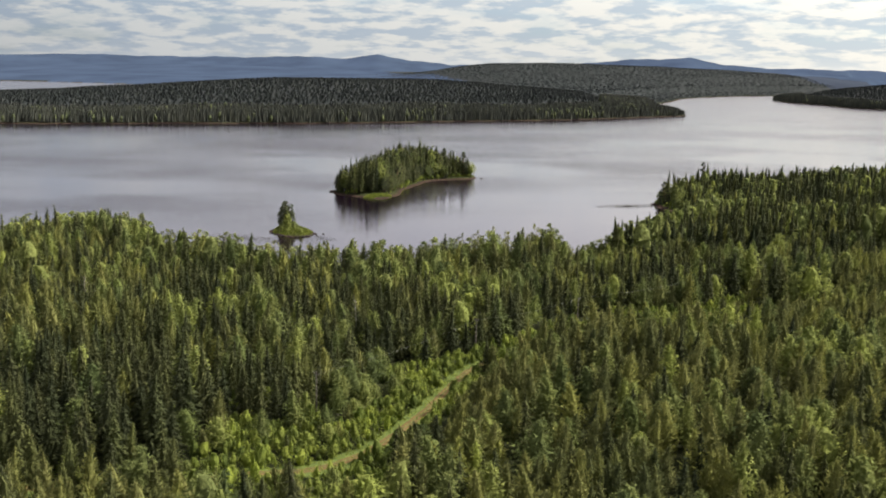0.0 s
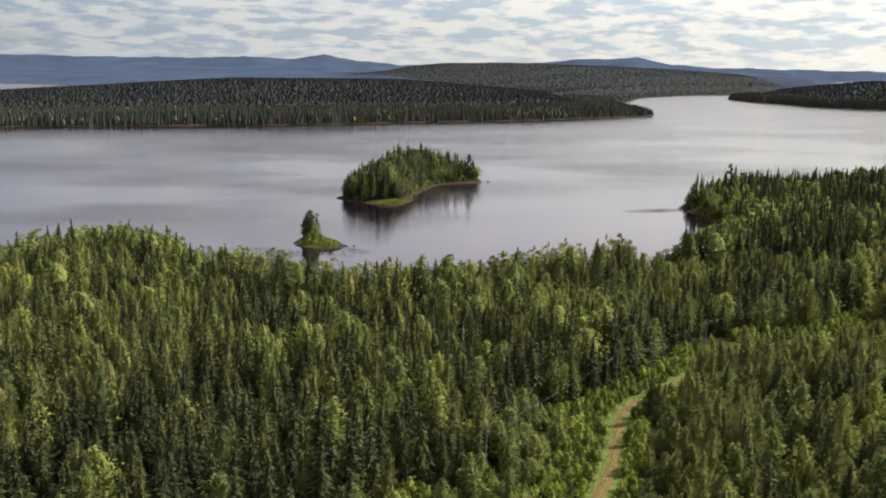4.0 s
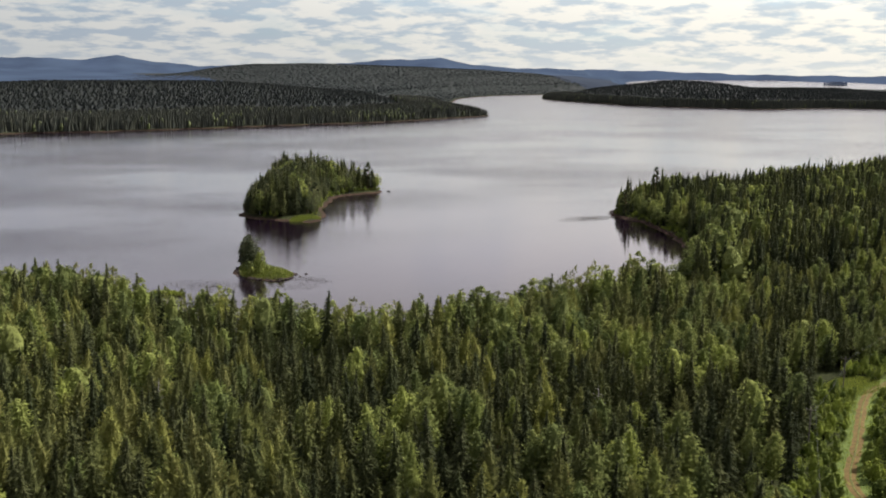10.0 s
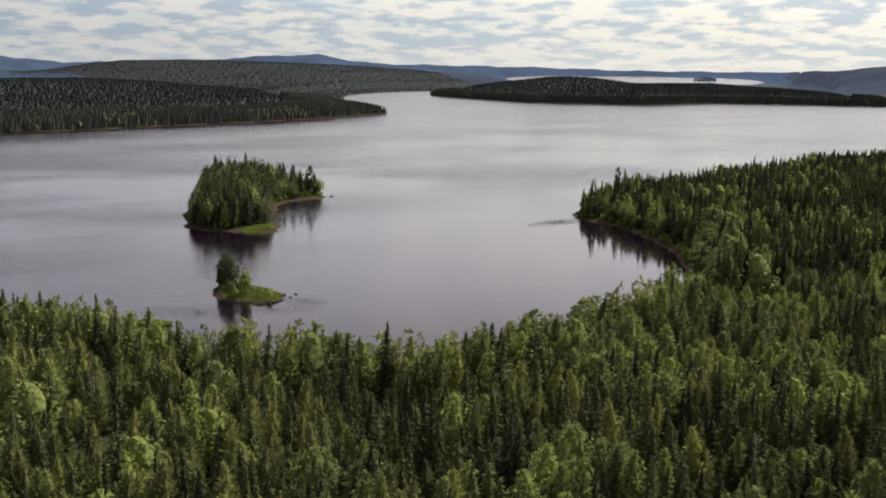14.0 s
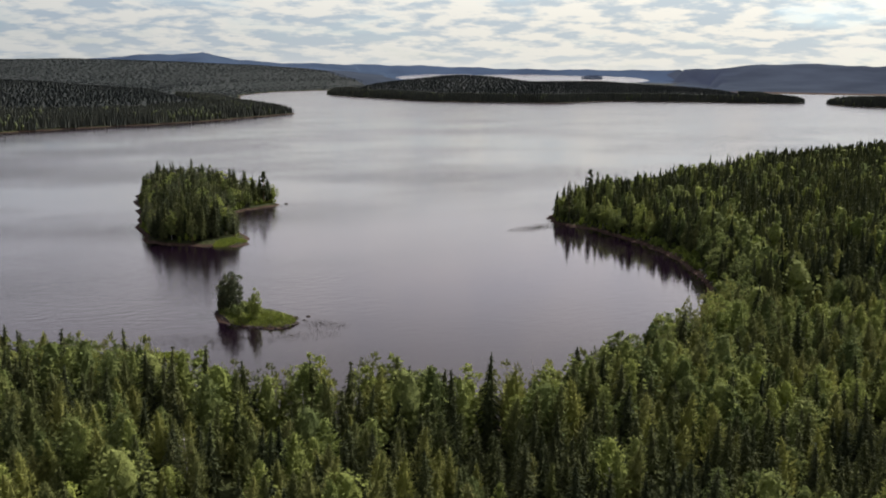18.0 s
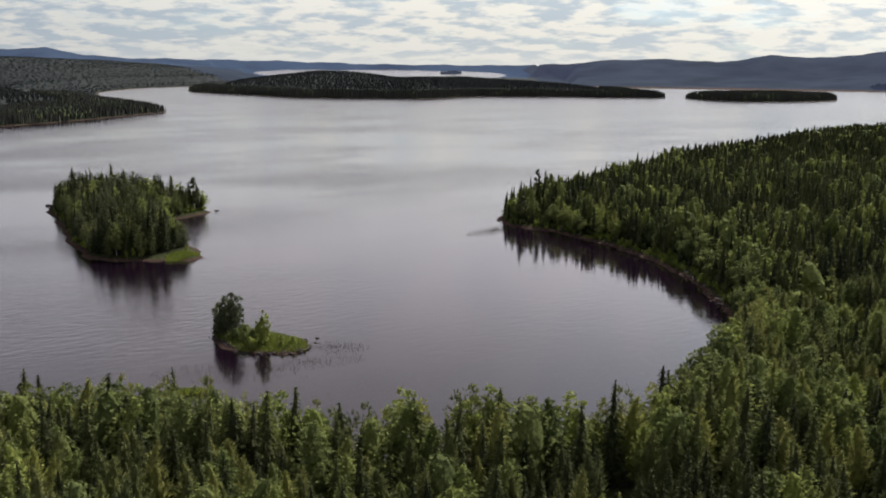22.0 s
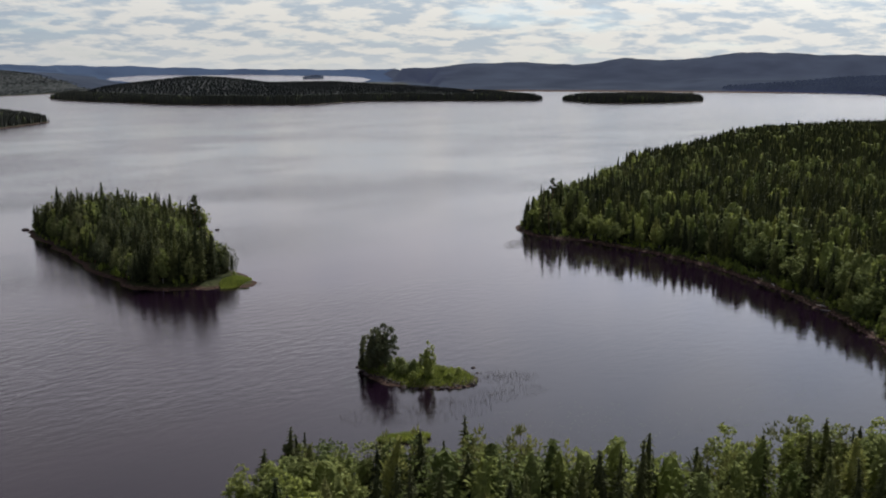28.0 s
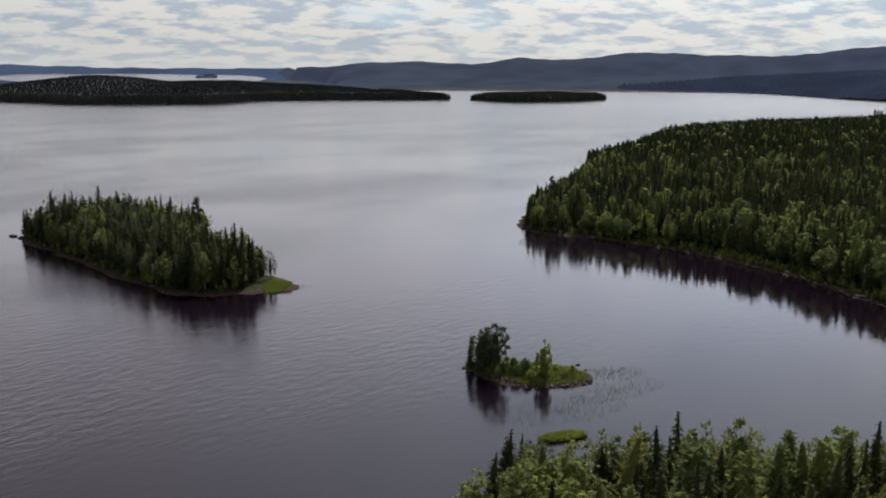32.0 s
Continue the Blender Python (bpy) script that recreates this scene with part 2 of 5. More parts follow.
def water_material():
    m, nt, b = mat("lake_water")
    b.inputs["Base Color"].default_value = (0.0055, 0.0024, 0.0058, 1)
    b.inputs["IOR"].default_value = 1.33
    g = nt.nodes.new("ShaderNodeNewGeometry")
    bay = nt.nodes.new("ShaderNodeVectorMath")
    bay.operation = "DISTANCE"
    bay.inputs[1].default_value = (70.0, 390.0, 0.0)
    nt.links.new(g.outputs["Position"], bay.inputs[0])
    wind = node(nt, "ShaderNodeMapRange", **{"From Min": 30.0, "From Max": 170.0, "To Min": 0.055, "To Max": 0.12})
    nt.links.new(bay.outputs["Value"], wind.inputs["Value"])
    open_lake = node(nt, "ShaderNodeMapRange", **{"From Min": 450.0, "From Max": 1600.0, "To Min": 0.0, "To Max": 0.08})
    nt.links.new(bay.outputs["Value"], open_lake.inputs["Value"])
    rough = nt.nodes.new("ShaderNodeMath")
    rough.operation = "ADD"
    nt.links.new(wind.outputs[0], rough.inputs[0])
    nt.links.new(open_lake.outputs[0], rough.inputs[1])
    nt.links.new(rough.outputs[0], b.inputs["Roughness"])
    w1 = node(nt, "ShaderNodeTexNoise", Scale=1.0, Detail=3, Roughness=0.55)
    nt.links.new(position(nt, (0.22, 0.45, 0.3)), w1.inputs["Vector"])
    w2 = node(nt, "ShaderNodeTexNoise", Scale=1.0, Detail=2)
    nt.links.new(position(nt, (1.3, 2.3, 1.0)), w2.inputs["Vector"])
    # calm and ruffled patches
    w3 = node(nt, "ShaderNodeTexNoise", Scale=1.0, Detail=3)
    nt.links.new(position(nt, (0.0045, 0.008, 0.01)), w3.inputs["Vector"])
    patch = ramp(nt, w3.outputs[0], [(0.40, (0.10, 0.10, 0.10)), (0.62, (1, 1, 1))])
    add = nt.nodes.new("ShaderNodeMath")
    add.operation = "ADD"
    nt.links.new(w1.outputs[0], add.inputs[0])
    hm = nt.nodes.new("ShaderNodeMath")
    hm.operation = "MULTIPLY"
    hm.inputs[1].default_value = 0.3
    nt.links.new(w2.outputs[0], hm.inputs[0])
    nt.links.new(hm.outputs[0], add.inputs[1])
    mul = nt.nodes.new("ShaderNodeMath")
    mul.operation = "MULTIPLY"
    nt.links.new(add.outputs[0], mul.inputs[0])
    nt.links.new(patch.outputs[0], mul.inputs[1])
    gust = node(nt, "ShaderNodeMapRange", **{"From Min": 90.0, "From Max": 260.0, "To Min": 0.28, "To Max": 1.3})
    nt.links.new(bay.outputs["Value"], gust.inputs["Value"])
    ruffle = nt.nodes.new("ShaderNodeMath")
    ruffle.operation = "MULTIPLY"
    nt.links.new(mul.outputs[0], ruffle.inputs[0])
    nt.links.new(gust.outputs[0], ruffle.inputs[1])
    bump(nt, b, ruffle.outputs[0], 0.85, 0.24)
    return m


M_WATER = water_material()


def plain(name, c, rough=0.7, var=0.25, scale=3.0):
    m, nt, b = mat(name)
    n = node(nt, "ShaderNodeTexNoise", Scale=scale, Detail=5)
    nt.links.new(position(nt, 1.0), n.inputs["Vector"])
    nt.links.new(ramp(nt, n.outputs[0], [(0.3, tuple(v * (1 - var) for v in c)), (0.7, tuple(v * (1 + var) for v in c))]).outputs[0], b.inputs["Base Color"])
    b.inputs["Roughness"].default_value = rough
    b.inputs["Specular IOR Level"].default_value = 0.5 if rough < 0.7 else 0.08
    bump(nt, b, n.outputs[0], 0.3, 0.05)
    return m


M_DIRT = plain("sandy_track", (0.116, 0.080, 0.031), 0.95, 0.3, 1.2)
M_SHORESTONE = plain("reddish_brown_shore_stone", (0.105, 0.068, 0.052), 0.8, 0.6, 2.0)
M_ROCK = plain("grey_lake_stone", (0.040, 0.032, 0.029), 0.8, 0.6, 2.0)


def far_haze_material(name, base, haze_glow):
    """Blue distance: a backdrop of woods; kilometres of hazy air are painted as emission."""
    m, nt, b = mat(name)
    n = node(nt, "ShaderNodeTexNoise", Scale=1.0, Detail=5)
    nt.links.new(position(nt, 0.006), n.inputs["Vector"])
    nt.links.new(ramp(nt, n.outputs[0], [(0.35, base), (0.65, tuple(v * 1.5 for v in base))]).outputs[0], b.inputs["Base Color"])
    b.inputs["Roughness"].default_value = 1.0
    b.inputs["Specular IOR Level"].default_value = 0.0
    # emission stands in for light scattered by the haze
    nt.links.new(ramp(nt, n.outputs[0], [(0.35, tuple(v * 0.9 for v in haze_glow)), (0.65, tuple(v * 1.15 for v in haze_glow))]).outputs[0], b.inputs["Emission Color"])
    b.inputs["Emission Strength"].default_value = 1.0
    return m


M_FAR = far_haze_material("haze_glow_mountains", (0.014, 0.020, 0.022), (0.034, 0.047, 0.086))
M_HILL = far_haze_material("blue_hills", (0.014, 0.018, 0.014), (0.026, 0.030, 0.056))
M_SLOPE = far_haze_material("haze_glow_wooded_slopes", (0.016, 0.021, 0.017), (0.021, 0.026, 0.043))
# floor between the far trees, its colour tinted with the same haze
M_FARFLOOR = plain("haze_tinted_forest_floor", (0.022, 0.026, 0.025), 1.0, 0.3, 0.05)

# ---- plan of the shores ----


def smooth(pts, step=4, closed=True):
    """A rounded outline through the given corners."""
    p = [np.array(q, float) for q in pts]
    n, out = len(p), []
    for i in range(n if closed else n - 1):
        a, b, c, d = (p[(i + k) % n] if closed else p[min(max(i + k, 0), n - 1)] for k in (-1, 0, 1, 2))
        for s in range(step):
            u = s / step
            out.append(0.5 * (2 * b + (c - a) * u + (2 * a - 5 * b + 4 * c - d) * u * u + (3 * b - a - 3 * c + d) * u ** 3))
    return np.array(out)


NEAR = smooth([(-3500, -2500), (-1500, 60), (-600, 165), (-330, 205), (-235, 240), (-185, 285), (-166, 325), (-156, 352), (-147, 371), (-138, 385), (-124, 388),
               (-112, 370), (-100, 350), (-85, 337), (-68, 329), (-54, 319), (-45, 313), (-34, 320), (-18, 324), (0, 329), (20, 338), (44, 352),
               (64, 372), (86, 401), (104, 432), (113, 463), (118, 500), (113, 522), (126, 542), (160, 558), (266, 594), (368, 637), (520, 670),
               (675, 717), (820, 705), (950, 650), (1150, 610), (1360, 690), (1450, 705), (1600, 640), (2300, 500), (3400, 0), (4500, -2500)])
BIG = smooth([(-31, 690), (-38, 668), (-43.5, 640), (-50, 610), (-56.5, 580), (-59.5, 555), (-54.5, 543), (-45, 536), (-30, 529), (-26, 538),
              (-20, 570), (-14, 592), (-4, 616), (21, 630), (20, 642), (0, 668), (-18, 684)])
SMALL = smooth([(-66.8, 435), (-69.2, 429.5), (-70, 420), (-69, 414), (-64, 409), (-57, 406), (-53, 414), (-56, 422), (-60, 428), (-62.8, 433.5)])
LEFTLAND = smooth([(-3500, 900), (-1200, 960), (-472, 1080), (-300, 1130), (-130, 1180), (45, 1275), (170, 1340), (342, 1485), (372, 1530),
                   (360, 1650), (400, 1900), (480, 2100), (560, 2320), (740, 2580), (900, 2690), (1100, 2850), (1700, 3300), (2600, 3900),
                   (3000, 5200), (-3500, 5200), (-3500, 2900), (-1500, 2950), (-1050, 2880), (-760, 2700), (-560, 2250), (-600, 1820), (-1000, 1560), (-1700, 1450), (-3500, 1400)])
MID = smooth([(774, 2350), (760, 2200), (790, 2040), (800, 1920), (930, 1800), (1013, 1757), (1180, 1815), (1340, 1730), (1480, 1620), (1530, 1612),
              (1570, 1700), (1760, 1950), (2100, 2400), (2600, 3000), (2900, 3500), (2300, 3500), (1500, 3050), (1000, 2650), (850, 2500)])
LOW = smooth([(1560, 1580), (1490, 1480), (1500, 1400), (1600, 1345), (1740, 1345), (1825, 1400), (1800, 1460), (1700, 1530)])
RIGHTLAND = smooth([(3170, 2900), (3019, 2651), (2800, 2100), (2700, 1800), (2660, 1394), (2480, 1180), (2250, 980), (2100, 780), (2400, 640), (5200, 100),
                    (5200, 5200), (3300, 5200), (3250, 3400)])
LANDS = [NEAR, BIG, SMALL, LEFTLAND, MID, LOW, RIGHTLAND]


def signed(poly, x, y):
    """Metres inside (+) or outside (-) an outline, for arrays of places."""
    best = np.full(x.shape, 1e18)
    inside = np.zeros(x.shape, bool)
    for (ax, ay), (bx, by) in zip(poly, np.roll(poly, -1, 0)):
        ex, ey = bx - ax, by - ay
        u = np.clip(((x - ax) * ex + (y - ay) * ey) / (ex * ex + ey * ey + 1e-9), 0, 1)
        best = np.minimum(best, (x - ax - u * ex) ** 2 + (y - ay - u * ey) ** 2)
        if ay != by:
            inside ^= ((ay > y) != (by > y)) & (x < (bx - ax) * (y - ay) / (by - ay) + ax)
    return np.where(inside, 1, -1) * np.sqrt(best)


def wobble(x, y, s):
    """A cheap smooth unevenness between about -1 and 1."""
    return (np.sin(x / s + 1.3) * np.cos(y / s * 1.13 + 0.4) + 0.6 * np.sin(x / s * 2.3 - y / s * 1.7) + 0.4 * np.cos(y / s * 3.1 + x / s * 1.9 + 2)) / 2


# ridge of the farthest hills, as seen from the middle of the path: degrees, metres
RIDGE = [(-60, 85), (-40, 80), (-22.7, 76), (-18.8, 85), (-14, 82), (-8.3, 86), (-6.7, 95), (-4.4, 84), (-2.3, 106), (0.1, 78), (2.1, 66), (8.9, 74),
         (11.8, 100), (14.0, 108), (15.6, 114), (17.4, 88), (19.2, 75), (24.3, 71), (28, 68), (33, 58), (40, 58), (43.7, 68), (46.3, 88), (49.4, 92),
         (52, 80), (54.5, 110), (57.5, 102), (60, 126), (61.6, 136), (65, 125), (69.4, 122), (71.7, 144), (74, 162), (90, 150), (120, 90)]
RC = (-120.0, 130.0)


def bumpz(x, y, cx, cy, rx, ry, h, turn=0):
    c, s = math.cos(radians(turn)), math.sin(radians(turn))
    u, v = (x - cx) * c + (y - cy) * s, -(x - cx) * s + (y - cy) * c
    return h * np.exp(-(u / rx) ** 2 - (v / ry) ** 2)


def height(x, y):
    """The height of the ground or the lake's bed, and how far inland each place is."""
    x, y = np.asarray(x, float), np.asarray(y, float)
    jx, jy = x + 1.5 * wobble(x, y, 9.0), y + 1.5 * wobble(y, x, 8.0)
    ds = [signed(p, jx, jy) for p in LANDS]
    d = np.maximum.reduce(ds)
    z = np.where(d > 0, 0.15 + 0.5 * np.minimum(d, 2.0) + 0.045 * np.clip(d - 2, 0, 150), np.maximum(d * 0.12, -3.0))
    inland = np.clip((d - 20) / 200, 0, 1)
    z = z + inland * wobble(x, y, 60.0) * 1.5 * (d > 0)
    z = z + np.maximum(np.clip((ds[3] - 95) / 40, 0, 1), np.clip((ds[4] - 60) / 40, 0, 1)) * 8.0
    z = z + (ds[3] > 0) * np.clip(ds[3] / 300, 0, 1) * (bumpz(x, y, 100, 1750, 420, 240, 16, 25) + bumpz(x, y, -180, 1680, 280, 200, 12) + bumpz(x, y, -290, 1450, 260, 210, 15) +
            bumpz(x, y, 193, 3250, np.where(x < 193, 250.0, 750.0), 520, 46) + bumpz(x, y, 1100, 3700, 900, 450, 40, 30) + bumpz(x, y, -900, 3800, 900, 400, 36))
    z = z + (ds[4] > 0) * np.clip(ds[4] / 120, 0, 1) * (bumpz(x, y, 1110, 2290, 190, 190, 27, 30) + bumpz(x, y, 1750, 2500, 400, 300, 10))
    z = z + (ds[0] > 0) * np.clip(ds[0] / 60, 0, 1) * (bumpz(x, y, 520, 520, 260, 110, 4) + bumpz(x, y, -138, 322, 32, 34, 8.5))
    z = z + (ds[6] > 0) * np.clip(ds[6] / 200, 0, 1) * (bumpz(x, y, 3300, 1900, 700, 900, 25) + bumpz(x, y, 3100, 900, 700, 500, 45))
    # the farthest ridge
    dx, dy = x - RC[0], y - RC[1]
    r = np.hypot(dx, dy)
    az = np.degrees(np.arctan2(dx, dy))
    top = np.interp(az, [a for a, _ in RIDGE], [h for _, h in RIDGE]) + 2.0 * np.sin(az * 2.1) + 1.2 * np.sin(az * 5.3)
    rr = np.where(az > 42, 4250.0, 4620.0)
    k = np.exp(-((r - rr) / np.where(r < rr, 430.0, 600.0)) ** 2)
    k = np.where((az > 24) & (az < 44), np.exp(-((r - rr) / np.where(r < rr, 90.0, 600.0)) ** 2), k)
    far = r > 3000
    z = np.where(far, np.maximum(z, top * k), z)
    basin = (r > 3550) & (r < 4520) & (az > 25.5) & (az < 41.5)
    z = np.where(basin, np.minimum(z, far_lake(r) - 2.0), z)
    return z, d


def far_lake(r):
    """The upper lake's level, beyond the flat peninsula."""
    return 10.0 + (r - 3700.0) * 0.031


def path_mesh(name, verts, faces, mats, midx=None, smooth_shade=False, normals=None, tone=None):
    me = bpy.data.meshes.new(name)
    verts, faces = np.asarray(verts, np.float32), np.asarray(faces, np.int32)
    k = faces.shape[1]
    me.vertices.add(len(verts))
    me.vertices.foreach_set("co", verts.ravel())
    me.loops.add(faces.size)
    me.loops.foreach_set("vertex_index", faces.ravel())
    me.polygons.add(len(faces))
    me.polygons.foreach_set("loop_start", np.arange(0, faces.size, k, dtype=np.int32))
    me.polygons.foreach_set("loop_total", np.full(len(faces), k, np.int32))
    for m in mats:
        me.materials.append(m)
    if midx is not None:
        me.polygons.foreach_set("material_index", np.asarray(midx, np.int32))
    me.polygons.foreach_set("use_smooth", np.full(len(faces), smooth_shade, bool))
    me.update(calc_edges=True)
    me.validate()
    if normals is not None:
        me.attributes.new("custom_normal", "FLOAT_VECTOR", "POINT").data.foreach_set("vector", np.asarray(normals, np.float32).ravel())
        me.update()
    if tone is not None:
        me.attributes.new("tree_tone", "FLOAT", "POINT").data.foreach_set("value", np.asarray(tone, np.float32))
    return me


def steps(*spans):
    out = []
    for a, b, s in spans:
        out.extend(np.arange(a, b, s))
    return np.array(out + [spans[-1][1]])


GRID = {}


def ground_z(x, y):
    """The height of the built ground sheet at a place."""
    xs, ys, z = GRID["x"], GRID["y"], GRID["z"]
    x, y = np.asarray(x, float), np.asarray(y, float)
    i = np.clip(np.searchsorted(xs, x) - 1, 0, len(xs) - 2)
    j = np.clip(np.searchsorted(ys, y) - 1, 0, len(ys) - 2)
    u, w = (x - xs[i]) / (xs[i + 1] - xs[i]), (y - ys[j]) / (ys[j + 1] - ys[j])
    return (z[j, i] * (1 - u) + z[j, i + 1] * u) * (1 - w) + (z[j + 1, i] * (1 - u) + z[j + 1, i + 1] * u) * w


def build_ground():
    xs = steps((-4900, -1500, 100), (-1500, -240, 24), (-240, 150, 5.5), (150, 330, 9), (330, 1000, 16), (1000, 2900, 30), (2900, 4980, 60))
    ys = steps((-3000, -400, 130), (-400, 90, 20), (90, 300, 7.5), (300, 700, 5.5), (700, 2900, 28), (2900, 4980, 60))
    gx, gy = np.meshgrid(xs, ys)
    z, d = height(gx, gy)
    GRID["x"], GRID["y"], GRID["z"] = xs, ys, z
    v = np.stack([gx, gy, z], -1).reshape(-1, 3)
    nx, ny = len(xs), len(ys)
    i = (np.arange(ny - 1)[:, None] * nx + np.arange(nx - 1)[None]).ravel()
    f = np.stack([i, i + 1, i + nx + 1, i + nx], -1)
    c = v[f].mean(1)
    far = np.hypot(c[:, 0] - RC[0], c[:, 1] - RC[1]) > 3650
    az = np.degrees(np.arctan2(c[:, 0] - RC[0], c[:, 1] - RC[1]))
    rc = np.hypot(c[:, 0] - RC[0], c[:, 1] - RC[1])
    # slots 1 and 2 take the materials with the painted haze glow
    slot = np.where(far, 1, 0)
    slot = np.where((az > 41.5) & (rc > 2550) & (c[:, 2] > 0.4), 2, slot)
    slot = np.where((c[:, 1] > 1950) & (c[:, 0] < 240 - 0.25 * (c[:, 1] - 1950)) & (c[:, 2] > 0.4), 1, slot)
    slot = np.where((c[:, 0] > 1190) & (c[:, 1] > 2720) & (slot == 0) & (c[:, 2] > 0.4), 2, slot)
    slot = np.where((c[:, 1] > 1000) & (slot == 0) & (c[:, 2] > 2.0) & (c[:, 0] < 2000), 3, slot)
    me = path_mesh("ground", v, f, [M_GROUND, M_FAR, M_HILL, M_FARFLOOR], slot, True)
    tagged(new("ground", me), "mossy boreal forest floor rising into distant hills of painted blue haze", "ground", kind="structure")


build_ground()


def build_water():
    bm = bmesh.new()
    n = 64
    ring = [bm.verts.new((4950 * math.cos(2 * math.pi * i / n), 4950 * math.sin(2 * math.pi * i / n), 0)) for i in range(n)]
    bm.faces.new(ring)
    me = bpy.data.meshes.new("lake")
    bm.to_mesh(me)
    me.materials.append(M_WATER)
    tagged(new("lake", me), "calm dark lake water with faint wind ripples", "lake", kind="structure")


build_water()

# ---- trees ----
rng = np.random.default_rng(7)


def trunk_part(h, r, sides=5, lean=0.0):
    a = np.arange(sides) * 2 * np.pi / sides
    low = np.stack([r * np.cos(a), r * np.sin(a), np.full(sides, -0.4)], -1)
    mid = np.stack([r * 0.6 * np.cos(a) + lean, r * 0.6 * np.sin(a), np.full(sides, h * 0.5)], -1)
    top = np.array([[lean * 1.6, 0, h]])
    v = np.vstack([low, mid, top])
    f = []
    for i in range(sides):
        j = (i + 1) % sides
        f += [(i, j, sides + j), (i, sides + j, sides + i), (sides + i, sides + j, 2 * sides)]
    return v, np.array(f)


def tree_crown(H, R, sprigs, size, seed, base, shape, lumps, core, sweep, slim=0.5, tiers=0, body=0.50):
    """A crown with billows (or drooping tiers) and creases, coated with small sprigs.
    shape(u): the half width at height u, 0 to 1. sweep: outward, upward and random share of a sprig's direction."""
    g = np.random.default_rng(seed)
    ka, ku, ph = g.integers(1, 4, 4), g.uniform(2.0, 5.5, 4) * g.choice([-1, 1], 4), g.uniform(0, 6.28, 4)
    sway, sph = g.uniform(0.02, 0.07) * R, g.uniform(0, 6.28, 2)

    def place(a, u):
        bil = sum(np.abs(np.sin(ka[j] * a * 0.5 * 2 + ku[j] * u * 2.2 + ph[j])) for j in range(4)) / 4 - 0.62
        r = R * shape(u) * (1 + lumps * 2.2 * bil)
        if tiers:
            saw = (u * tiers + 0.22 * np.sin(2 * a + ph[0]) + 0.15 * np.sin(3 * a + ph[1])) % 1.0
            r = r * (1.17 - 0.42 * saw)
        dx = sway * np.sin(u * 5 + sph[0]) * 3 * u
        dy = sway * np.sin(u * 4 + sph[1]) * 3 * u
        return np.stack([r * np.cos(a) + dx, r * np.sin(a) + dy, H * (base + (1 - base) * u)], -1)

    def normal(a, u):
        e = 0.05
        n = np.cross(place(a + e, u) - place(a - e, u), place(a, np.minimum(1, u + e)) - place(a, np.maximum(0, u - e)))
        n = n / (np.linalg.norm(n, axis=-1)[:, None] + 1e-9)
        n = n + 0.45 * np.stack([np.cos(a), np.sin(a), 0.5 + 0 * a], -1)
        return n / np.linalg.norm(n, axis=-1)[:, None]

    sides, rings = core
    fill = body if sprigs else 0.95
    k, i = np.meshgrid(np.arange(sides), np.arange(rings + 1))
    ca = (6.283 * (k + 0.5 * (i % 2)) / sides).ravel()
    cu = np.clip(i / rings, 0.0, 0.93).ravel()
    v = place(ca, cu)
    axis = place(ca, cu)
    axis[:, :2] = axis[:, :2].reshape(rings + 1, sides, 2).mean(1).repeat(sides, 0)
    v = axis + (v - axis) * fill
    nn = normal(ca, cu)
    f = []
    for i in range(rings):
        for k in range(sides):
            a, b = i * sides + k, i * sides + (k + 1) % sides
            f += [(a, b, b + sides), (a, b + sides, a + sides)]
    top = len(v)
    f += [(rings * sides + k, rings * sides + (k + 1) % sides, top) for k in range(sides)]
    v = np.vstack([v, place(np.zeros(1), np.ones(1)) * np.array([1, 1, 0.985])])
    nn = np.vstack([nn, [[0, 0, 1.0]]])
    f = np.array(f)
    if not sprigs:          # far woods read as one canopy
        nn = nn + np.array([0, 0, 3.2])
        nn = nn / np.linalg.norm(nn, axis=1)[:, None]
    if sprigs:
        uu = np.linspace(0.02, 0.99, 80)
        w = np.cumsum(np.array(shape(uu)) + 0.10)
        su = np.interp((np.arange(sprigs) + g.random(sprigs)) / sprigs * w[-1], w, uu)
        sa = np.arange(sprigs) * 2.399 + g.normal(size=sprigs) * 0.35
        p = place(sa, su)
        mid = p.copy()
        mid[:, 0] = sway * np.sin(su * 5 + sph[0]) * 3 * su
        mid[:, 1] = sway * np.sin(su * 4 + sph[1]) * 3 * su
        p = mid + (p - mid) * g.uniform(0.62, 1.10, sprigs)[:, None]
        n = normal(sa, su)
        out = np.stack([np.cos(sa), np.sin(sa), 0 * sa], -1)
        t = sweep[0] * out + np.array([0, 0, sweep[1]]) + sweep[2] * g.normal(size=(sprigs, 3))
        t = t / np.linalg.norm(t, axis=1)[:, None]
        b = np.cross(n + 0.7 * g.normal(size=(sprigs, 3)), t)
        b = b / np.linalg.norm(b, axis=1)[:, None]
        sz = (size * g.uniform(0.65, 1.35, sprigs) * (1 - 0.35 * su))[:, None]
        tri = np.stack([p + t * sz, p - t * sz * 0.75 + b * sz * slim, p - t * sz * 0.75 - b * sz * slim], 1)
        sn = n + 0.16 * g.normal(size=(sprigs, 3))
        sn = sn / np.linalg.norm(sn, axis=1)[:, None]
        o = len(v)
        v = np.vstack([v, tri.reshape(-1, 3)])
        nn = np.vstack([nn, sn.repeat(3, 0)])
        f = np.vstack([f, o + np.arange(sprigs * 3).reshape(-1, 3)])
    return v, f, nn


def spruce(H, R, sprigs, seed):
    return tree_crown(H, R, sprigs, 0.42, seed, 0.03, spire, 0.12, (7, 8), (0.9, -0.45, 0.25), 0.42, round(H))


